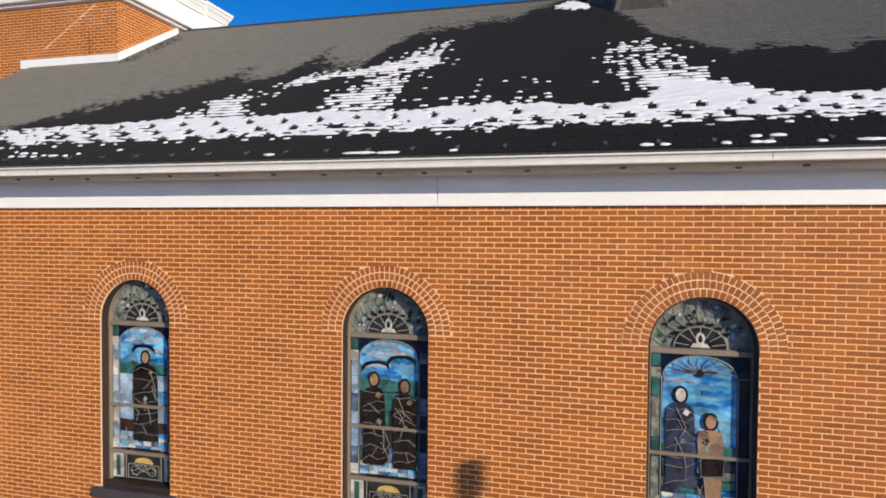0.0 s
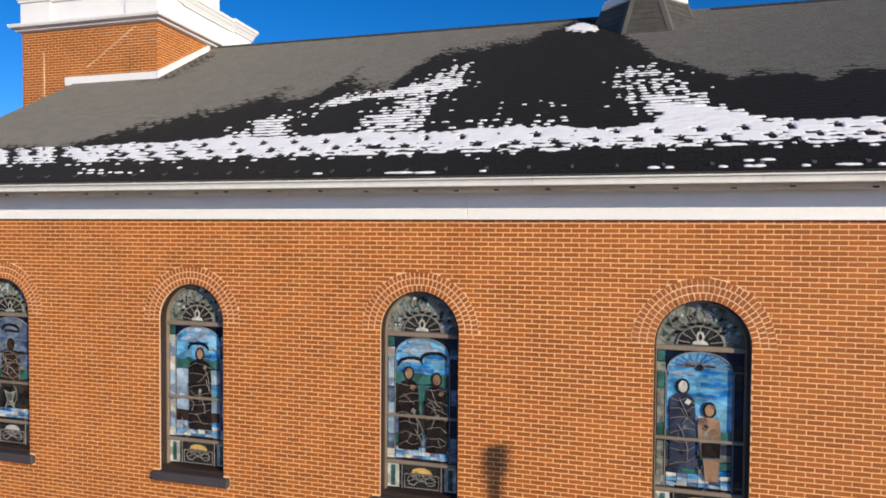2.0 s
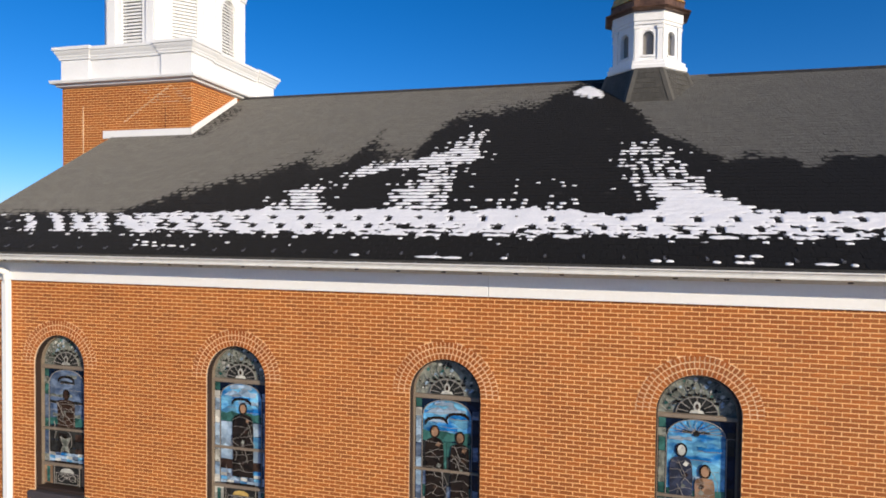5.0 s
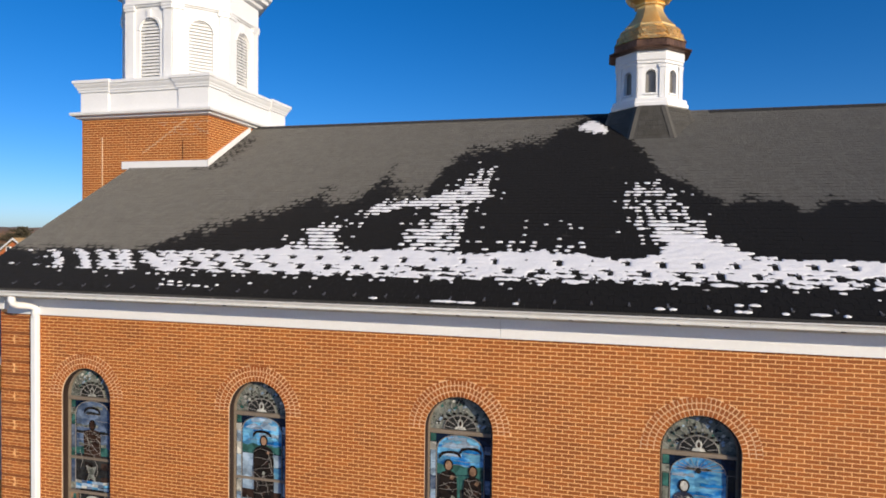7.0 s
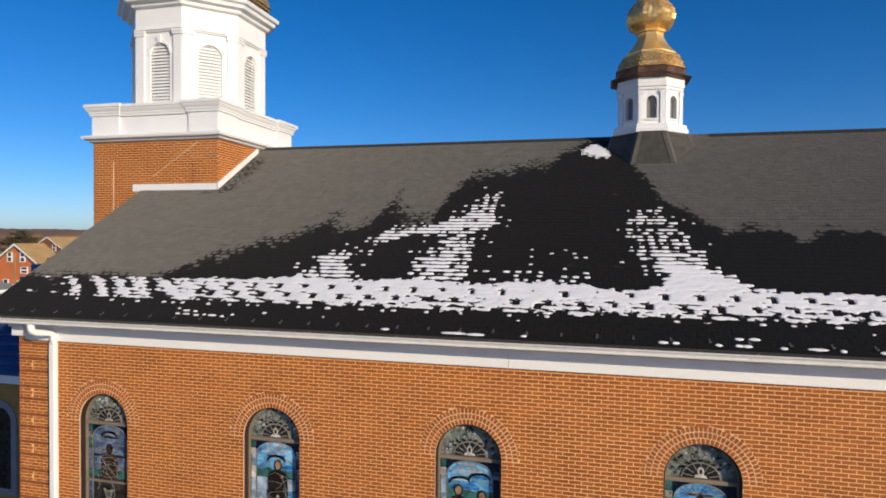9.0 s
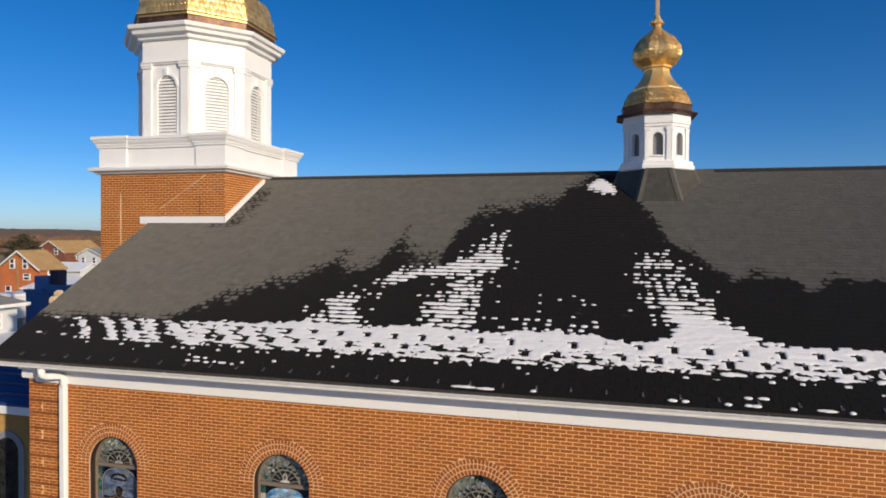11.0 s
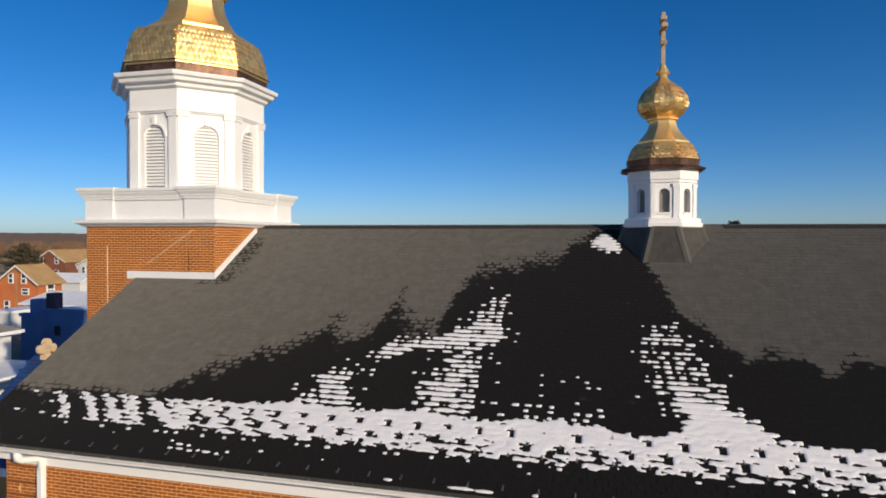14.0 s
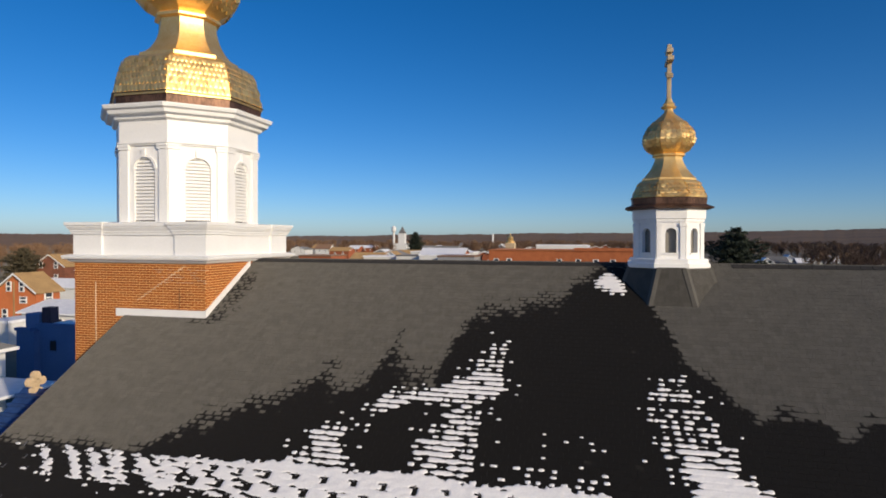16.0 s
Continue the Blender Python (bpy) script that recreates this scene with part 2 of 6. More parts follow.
# ---------------------------------------------------------------- nave walls
def nave_wall():
    """The wall behind the brick skin: mortar face with arched openings, reveals and thickness."""
    verts, faces, reveal = [], [], []

    def quad(a, b, c, d):
        i = len(verts)
        verts.extend((a, b, c, d))
        faces.append((i, i + 1, i + 2, i + 3))
    f, b = 0.0035, 0.42
    xs = [WX0]
    for c in WIN_X:
        xs += [c - HALF, c + HALF]
    xs.append(WX1)
    for i in range(0, len(xs), 2):
        for y in (f, b):
            quad((xs[i], y, 0), (xs[i + 1], y, 0), (xs[i + 1], y, WTOP + 0.5), (xs[i], y, WTOP + 0.5))
    for c in WIN_X:
        for y in (f, b):
            quad((c - HALF, y, 0), (c + HALF, y, 0), (c + HALF, y, SILL_Z - 0.1), (c - HALF, y, SILL_Z - 0.1))
        n = 24
        for k in range(n):
            a0, a1 = math.pi - math.pi * k / n, math.pi - math.pi * (k + 1) / n
            x0, x1 = c + HALF * math.cos(a0), c + HALF * math.cos(a1)
            z0, z1 = SPRING + HALF * math.sin(a0), SPRING + HALF * math.sin(a1)
            for y in (f, b):
                quad((x0, y, z0), (x1, y, z1), (x1, y, WTOP + 0.5), (x0, y, WTOP + 0.5))
            reveal.append(len(faces))
            quad((x0, f, z0), (x1, f, z1), (x1, b, z1), (x0, b, z0))
        for s in (-1, 1):
            reveal.append(len(faces))
            quad((c + s * HALF, f, SILL_Z - 0.1), (c + s * HALF, b, SILL_Z - 0.1), (c + s * HALF, b, SPRING), (c + s * HALF, f, SPRING))
        quad((c - HALF, f, SILL_Z - 0.1), (c + HALF, f, SILL_Z - 0.1), (c + HALF, b, SILL_Z - 0.1), (c - HALF, b, SILL_Z - 0.1))
    quad((WX0, f, WTOP + 0.5), (WX1, f, WTOP + 0.5), (WX1, b, WTOP + 0.5), (WX0, b, WTOP + 0.5))
    quad((WX0, f, 0), (WX0, b, 0), (WX0, b, WTOP + 0.5), (WX0, f, WTOP + 0.5))
    me = mesh_of("wall_south", verts, faces, MORTAR)
    me.materials.append(mat("dull_reveal_pointing", (0.52, 0.40, 0.30), 0.85, dark=(0.40, 0.27, 0.18), scale=3, fine=30))
    for k in reveal:
        me.polygons[k].material_index = 1
    ob = new("wall_south", me)
    return tagged(ob, "orange brick nave wall with pale mortar joints and arched openings", "wall", kind="structure")


wall_south = nave_wall()
YB = 2 * RY
for nm, rows in (("wall_north", [(WX0, WX1, YB - 0.42, YB, 0, WTOP + 0.5)]),):
    tagged(part(nm, boxes(*rows), BRICK, None, kind="structure"), "orange brick back wall of the nave", "wall")


def gable(nm, x0, x1):
    bm = bmesh.new()
    zt = WTOP + 0.45
    lp = [(0.43, 0), (YB - 0.43, 0), (YB - 0.43, zt), (RY, roof_z(RY) - 0.14), (0.43, zt)]
    rings(bm, [[(x0, y, z) for y, z in lp], [(x1, y, z) for y, z in lp]])
    return tagged(part(nm, bm, BRICK, None, kind="structure"), "orange brick gable wall under the roof", "wall")


gable("wall_west", WX0, WX0 + 0.4)
gable("wall_east", WX1 - 0.4, WX1)


# ---------------------------------------------------------------- roof
def roof_deck():
    bm = bmesh.new()
    t = 0.10
    for s in (1, -1):
        def y(v):
            return v if s == 1 else YB - v
        lp = [(EY, EZ - t), (RY, roof_z(RY) - t), (RY, roof_z(RY) - 0.012), (EY, EZ - 0.012)]
        rings(bm, [[(RX0, y(a), b) for a, b in lp], [(WX1 + 0.4, y(a), b) for a, b in lp]])
    return tagged(part("roof", bm, mat("roof_deck_felt", (0.05, 0.048, 0.045), 0.9), None, kind="structure"), "steep grey asphalt shingle roof, partly wet and snowy", "roof")


roof = roof_deck()
VMAX = (RY - EY) * HYP
WET = [(-14.5, 1.47), (-12.6, 1.5), (-10.9, 1.52), (-10.62, 2.05), (-9.94, 2.32), (-9.6, 2.54), (-9.41, 2.81), (-8.53, 3.2), (-8.1, 3.54), (-7.92, 4.15), (-7.45, 3.5), (-7.2, 3.46), (-6.9, 3.65), (-6.7, 4.3), (-6.53, 5.25), (-6.25, 4.5), (-6.0, 3.95), (-5.7, 3.84), (-5.37, 4.03), (-5.2, 5.3), (-4.85, 6.15), (-4.13, 6.53), (-3.0, 6.6), (-2.75, 7.4), (-2.18, 7.9), (-1.55, 8.6), (-0.91, 6.8), (-0.5, 5.82), (-0.38, 5.0), (-0.19, 4.63), (0.15, 4.43), (0.24, 4.06), (0.65, 3.61), (0.88, 3.33), (1.25, 3.74), (1.4, 3.55), (1.71, 3.49), (2.08, 3.12), (2.4, 3.4), (2.8, 3.65), (4, 3.4), (13, 3.2)]


def wetness(u, v):
    """Metres inside the melt-water stain."""
    for (a, b), (c, d) in zip(WET, WET[1:]):
        if a <= u <= c:
            edge = b + (d - b) * (u - a) / (c - a)
            wet = edge - v
            break
    else:
        wet = WET[0][1] - v if u < WET[0][0] else WET[-1][1] - v
    if u > 0.7 or -9.6 < u < -6.0:                   # fringed where the water creeps up
        wet += 0.30 * noise.noise((u * 4.5, 0, 21)) + 0.22 * noise.noise((u * 12, v * 1.5, 22))
    wet *= 2.6 if u < -10.4 else 2.3 if u > 0.2 else 1.7 if u > -1.0 else 0.85
    streak = 0.06 - abs(u + 11.85 - 0.10 * noise.noise((v * 3, 0, 4))) if 5.4 < v < 7.8 else -1
    streak += 0.22 * noise.noise((u * 6, v * 6, 2))
    return max(-1.2, min(0.6, max(wet, streak)))


TAB_W, EXPO = 0.2135, 0.1336


def tab_geometry(u0, u1, v0, lift=0.0):
    """One shingle tab: a thin slab, proud at its lower edge."""
    v1 = v0 + EXPO + 0.02
    h = 0.0028 + 0.5 * lift
    return [on_roof(u0, v0, h), on_roof(u1, v0, h), on_roof(u1, v1, 0.001), on_roof(u0, v1, 0.001), on_roof(u0, v0, -0.008), on_roof(u1, v0, -0.008)]


TAB_FACES = [(0, 1, 2, 3), (4, 5, 1, 0), (4, 0, 3), (5, 2, 1)]
CUP_X, CUP_Y = -0.41, 6.45
TW_X, TW_Y, TW_H = -14.04, 6.38, 2.08


def shingles():
    rng = random.Random(5)
    verts, faces, wet, tabs = [], [], [], []
    singles = []
    row = 0
    v = 0.0
    while v < VMAX - 0.02:
        u = RX0 - TAB_W * (0.5 if row % 2 else 0.0) - rng.random() * 0.05
        while u < 7.5:
            a, b = max(u + 0.0022, RX0), u + TAB_W - 0.0022
            u += TAB_W
            if b - a < 0.05:
                continue
            if row < 5 and -9.0 < a < 3.6 and len(singles) < 290:
                singles.append((a, b, v))
                continue
            g = tab_geometry(a, b, v, rng.random() * 0.003)
            i = len(verts)
            verts += g
            faces += [tuple(i + k for k in f) for f in TAB_FACES]
            k = rng.uniform(-0.24, 0.24) + 0.32 * noise.noise((a * 2.2, 0, v * 0.7))
            w = [wetness(a, v) + k, wetness(b, v) + k, wetness(b, v + EXPO) + k, wetness(a, v + EXPO) + k]
            wet += [*w, w[0] + 0.2, w[1] + 0.2]
            tabs += [0, 0, 0, 1, 0, 0, 1, 1, 0, 0, 1, 0, 0, 0, 0, 1, 0, 0]
        v += EXPO
        row += 1
    me = mesh_of("shingling", verts, faces, SHINGLE)
    me.attributes.new("wet", "FLOAT", "POINT").data.foreach_set("value", wet)
    me.attributes.new("tab", "FLOAT_VECTOR", "POINT").data.foreach_set("vector", tabs)
    ob = new("shingling", me)
    ob.parent = roof
    tagged(ob, "rows of grey asphalt shingle tabs, black where wet", kind="stuff")
    proto = tab_geometry(0, TAB_W - 0.008, 0)
    o = Vector(on_roof(0, 0))
    me = mesh_of("shingle", [tuple(Vector(p) - o) for p in proto], TAB_FACES, SHINGLE_ONE)
    me.attributes.new("wet", "FLOAT", "POINT").data.foreach_set("value", [0.6] * 6)
    for a, b, v in singles:
        s = new("shingle", me)
        s.parent = roof
        s.location = on_roof(a, v, rng.random() * 0.003)


def ridge_cap():
    bm = bmesh.new()
    x = TW_X + TW_H + 0.05
    z = roof_z(RY)
    while x < WX1:
        if not (CUP_X - 1.0 < x < CUP_X + 1.45):
            d = 0.11
            lp = [(RY - d, z - d * SLOPE + 0.010), (RY, z + 0.022), (RY + d, z - d * SLOPE + 0.010), (RY + d, z - d * SLOPE - 0.01), (RY - d, z - d * SLOPE - 0.01)]
            rings(bm, [[(x, a, b + 0.008) for a, b in lp], [(x + 0.245, a, b) for a, b in lp]])
        x += 0.25
    return part("ridge_cap", bm, mat("dark_ridge_shingle", (0.022, 0.021, 0.021), 0.9), roof, "dark ridge cap of overlapping shingles")


ridge_cap()

# ---------------------------------------------------------------- eaves
frieze = part("frieze_board", boxes((-13.72, -3.20, -0.055, -0.001, 6.505, 6.955), (-3.194, WX1, -0.055, -0.001, 6.505, 6.955), bevel=0.006), WHITE, None, kind="structure")
tagged(frieze, "white painted frieze board with butt joints under the eave", "trim")
tagged(part("cornice_return", boxes((-13.98, -13.66, -0.16, -0.058, 6.60, 6.80), (-14.02, -13.62, -0.20, -0.058, 6.80, 6.86), bevel=0.01), WHITE, None, kind="structure"), "short white boxed return at the wall corner", "trim")
fascia = part("fascia_board", boxes((RX0 + 0.02, WX1, -0.32, -0.30, 6.872, 6.955)), mat("stained_fascia", (0.90, 0.84, 0.68), 0.8, dark=(0.62, 0.52, 0.36), scale=1.1, fine=9, spread=0.75, stretch=(1, 1, 5)), None, kind="structure")
tagged(fascia, "weather-stained board below the gutter", "trim")
bracket_mesh = mesh_of("bracket", *(lambda b: ([tuple(v.co) for v in b.verts], [tuple(v.index for v in f.verts) for f in b.faces]))(boxes((-0.035, 0.035, -0.020, 0.0, -0.011, 0.011), bevel=0.006)), mat("stained_bracket", (0.20, 0.15, 0.09), 0.8, dark=(0.07, 0.05, 0.03), scale=6, fine=40))
bracket_rng = random.Random(61)
for k in range(26):
    b = new("bracket", bracket_mesh)
    b.parent = fascia
    b.location = (RX0 + 0.4 + 0.72 * k + bracket_rng.uniform(-0.22, 0.22), -0.3215, 6.912 + bracket_rng.uniform(-0.012, 0.012))
tagged(part("soffit", boxes((RX0 + 0.02, WX1, -0.536, -0.056, 6.957, 6.985)), WHITE, None, kind="structure"), "white painted soffit under the eave", "soffit")


def gutter():
    g = thing("gutter", (RX0, EY, 6.92), "long white metal gutter along the eave", "gutter")
    prof = [(-0.537, 6.945), (-0.598, 6.945), (-0.603, 6.957), (-0.606, 6.99), (-0.622, 7.02), (-0.640, 7.032), (-0.652, 7.034), (-0.654, 7.052), (-0.640, 7.054), (-0.628, 7.04), (-0.594, 6.957), (-0.54, 6.957), (-0.537, 7.06)]
    x = RX0 - 0.02
    for end in (-8.9, -2.2, 0.55, 6.6, WX1 + 0.2):
        bm = bmesh.new()
        rings(bm, [[(x, y, z) for y, z in prof], [(end - 0.004, y, z) for y, z in prof]])
        part("gutter_length", bm, GUTTER, g)
        x = end
    hook = mat("galvanised_hook", (0.45, 0.45, 0.44), 0.5, 0.7)
    x = RX0 + 0.35
    while x < 6:
        bm = boxes((x - 0.008, x + 0.008, -0.655, -0.50, 7.055, 7.063), bevel=0.002)
        part("gutter_strap", bm, hook, g)
        x += 0.82
    return g


gutter()


def downspout():
    d = thing("downspout", (-12.93, -0.1, 0), "white metal downspout with elbows on the brick wall", "downspout")
    bm = bmesh.new()
    tube(bm, [(-13.04, -0.53, 6.93), (-13.04, -0.53, 6.85), (-13.04, -0.51, 6.79), (-13.03, -0.44, 6.745), (-12.95, -0.17, 6.70), (-12.93, -0.11, 6.66), (-12.93, -0.09, 6.60), (-12.93, -0.09, 6.45)], 0.072, 10)
    part("elbow", bm, WHITE, d, smooth=True)
    part("pipe", boxes((-13.005, -12.855, -0.155, -0.035, 0.1, 6.50), bevel=0.02), WHITE, d)
    return d


downspout()


# ---------------------------------------------------------------- stained glass windows
def glass(name, colour, dark=None, cells=9.0, rough=0.12, stretch=(1, 1, 1), spread=0.8, scale=2.5, fine=14):
    m = mat(name, colour, rough, dark=dark, scale=scale, fine=fine, bump=0.12, bump_scale=22, spread=spread, stretch=stretch)
    n, l = m.node_tree.nodes, m.node_tree.links
    p = n["Principled BSDF"]
    p.inputs["Specular IOR Level"].default_value = 0.3
    src = p.inputs["Base Color"].links[0].from_socket
    geo, vo = n.new("ShaderNodeNewGeometry"), n.new("ShaderNodeTexVoronoi")
    vo.inputs["Scale"].default_value = cells
    l.new(geo.outputs["Position"], vo.inputs["Vector"])
    sep, mr, h = n.new("ShaderNodeSeparateColor"), n.new("ShaderNodeMapRange"), n.new("ShaderNodeHueSaturation")
    l.new(vo.outputs["Color"], sep.inputs[0])
    mr.inputs["To Min"].default_value, mr.inputs["To Max"].default_value = 0.55, 1.35
    l.new(sep.outputs[0], mr.inputs["Value"])
    l.new(mr.outputs[0], h.inputs["Value"])
    l.new(src, h.inputs["Color"])
    l.new(h.outputs[0], p.inputs["Base Color"])
    return m


G_DEEP = glass("deep_blue_glass", (0.006, 0.016, 0.040))
G_SKY = glass("sky_blue_glass", (0.19, 0.50, 0.70), (0.010, 0.13, 0.38), cells=6, stretch=(1, 1, 2.4), spread=0.42, scale=2.2, fine=5)
G_VIVID = glass("vivid_blue_glass", (0.02, 0.22, 0.55), (0.006, 0.09, 0.32), cells=6)
G_BROWN = glass("dark_brown_glass", (0.055, 0.030, 0.020), (0.025, 0.015, 0.012))
G_PALE = glass("pale_blue_glass", (0.42, 0.52, 0.60), (0.18, 0.28, 0.40))
G_GREEN = glass("green_glass", (0.05, 0.16, 0.14), (0.02, 0.07, 0.06))
G_ROBE = glass("black_brown_glass", (0.020, 0.014, 0.011), (0.010, 0.008, 0.007))
G_TAN = glass("tan_glass", (0.33, 0.20, 0.12), (0.22, 0.13, 0.08), cells=5)
G_GREY = glass("mottled_grey_glass", (0.30, 0.31, 0.26), (0.06, 0.07, 0.06), cells=12)
G_CREAM = glass("cream_glass", (0.62, 0.60, 0.52), (0.40, 0.40, 0.36))
G_GOLD = glass("yellow_glass", (0.55, 0.38, 0.12), (0.38, 0.24, 0.07))
G_DULL = glass("dull_blue_glass", (0.17, 0.22, 0.30), (0.04, 0.07, 0.14), cells=5, stretch=(1, 1, 2.4), spread=0.42, scale=2.2, fine=5)
G_SLATE = glass("slate_blue_glass", (0.055, 0.065, 0.10), (0.022, 0.026, 0.045), cells=5)
G_SMOKE = glass("smoky_glass", (0.035, 0.035, 0.032), (0.015, 0.015, 0.015))
LEAD = mat("lead_came", (0.29, 0.265, 0.235), 0.6, 0.0, bump=0.2)
YG = 0.182


def flat(pts, y, thick=0.012):
    """A pane: an outline in the window's plane (x, z), given a thickness."""
    bm = bmesh.new()
    rings(bm, [[(x, y, z) for x, z in pts], [(x, y + thick, z) for x, z in pts]])
    return bm


def oval(cx, cz, rx, rz, n=16, a0=0.0, a1=2 * math.pi):
    k = n if a1 - a0 > 6.2 else n + 1
    return [(cx + rx * math.cos(a0 + (a1 - a0) * i / n), cz + rz * math.sin(a0 + (a1 - a0) * i / n)) for i in range(k)]


def arch_band(c, r0, r1, y0, y1, z_low, n=20):
    """An arched frame: legs and a half ring."""
    bm = bmesh.new()
    loops = []
    path = [(1, 0, z_low)] + [(math.cos(math.pi * k / n), math.sin(math.pi * k / n), SPRING) for k in range(n + 1)] + [(-1, 0, z_low)]
    for cx, sz, z in path:
        a, b = (c + r0 * cx, z + r0 * sz), (c + r1 * cx, z + r1 * sz)
        loops.append([(a[0], y0, a[1]), (b[0], y0, b[1]), (b[0], y1, b[1]), (a[0], y1, a[1])])
    return rings(bm, loops)


def came(parent, pts, y, r=0.006):
    bm = bmesh.new()
    tube(bm, [(x, y, z) for x, z in pts], r, 5)
    part("lead_came", bm, LEAD, parent)


def profile(x, top, foot, table, w, lean=0.0):
    """An upright outline from half widths (share of the height from the top, left, right)."""
    right = [(x + w * r + lean * f, top + (foot - top) * f) for f, _, r in table]
    left = [(x - w * l + lean * f, top + (foot - top) * f) for f, l, _ in table]
    return right + left[::-1]


BLOCK = [(0, 0.35, 0.35), (0.03, 0.75, 0.7), (0.08, 0.95, 0.9), (0.22, 1.05, 1.0), (0.5, 0.98, 1.02), (0.8, 0.95, 1.0), (1.0, 1.02, 1.05)]


def upright(w, c, k, dx, zt, zb, r, body, patch, rng):
    """A plain tall block of coloured panes, a plain oval above it, irregular lead lines across."""
    x, y = c + dx, YG - 0.012 - 0.010 * k
    top = zt - 0.10
    part("pane", flat(oval(x, zt, 0.085, 0.112, 16), y, 0.004), G_ROBE, w, "plain dark oval pane")
    part("pane", flat(oval(x, zt, 0.058, 0.082, 16), y - 0.004, 0.005), patch, w, "plain oval pane")
    part("pane", flat(profile(x, top, zb, BLOCK, r), y - 0.002, 0.004), body, w, "plain upright pane")
    for q in range(5):
        f, e, sx = 0.10 + 0.17 * q, rng.uniform(0.03, 0.05), rng.uniform(-0.55, 0.55)
        zc = top + (zb - top) * f
        part("pane", flat([(x + sx * r - e, zc - 0.02), (x + sx * r + 0.01, zc - e), (x + sx * r + e, zc + 0.01), (x + sx * r - 0.01, zc + e * 0.9)], y - 0.006, 0.004), (patch, G_BROWN, G_GREY, G_SMOKE, G_BROWN)[q], w)
    for q in range(7):
        f = 0.06 + 0.14 * q
        a, b = rng.uniform(-0.08, 0.08), rng.uniform(-0.08, 0.08)
        z = top + (zb - top) * f
        came(w, [(x - r, z + a), (x - 0.3 * r, z + rng.uniform(-0.04, 0.04)), (x + 0.35 * r, z + rng.uniform(-0.04, 0.04)), (x + r, z + b)], y - 0.007, 0.0035)
        if q % 2:
            came(w, [(x + rng.uniform(-0.6, 0.6) * r, z), (x + rng.uniform(-0.7, 0.7) * r, z - 0.15)], y - 0.007, 0.0035)


def ragged(x0, x1, z0, z1, rng, rough=0.3, n=7):
    """A wavy band between two heights."""
    d = (z1 - z0) * rough
    low = [(x0 + (x1 - x0) * q / n, z0 + rng.uniform(-d, d)) for q in range(n + 1)]
    high = [(x0 + (x1 - x0) * q / n, z1 + rng.uniform(-d, d)) for q in range(n + 1)]
    return low + high[::-1]


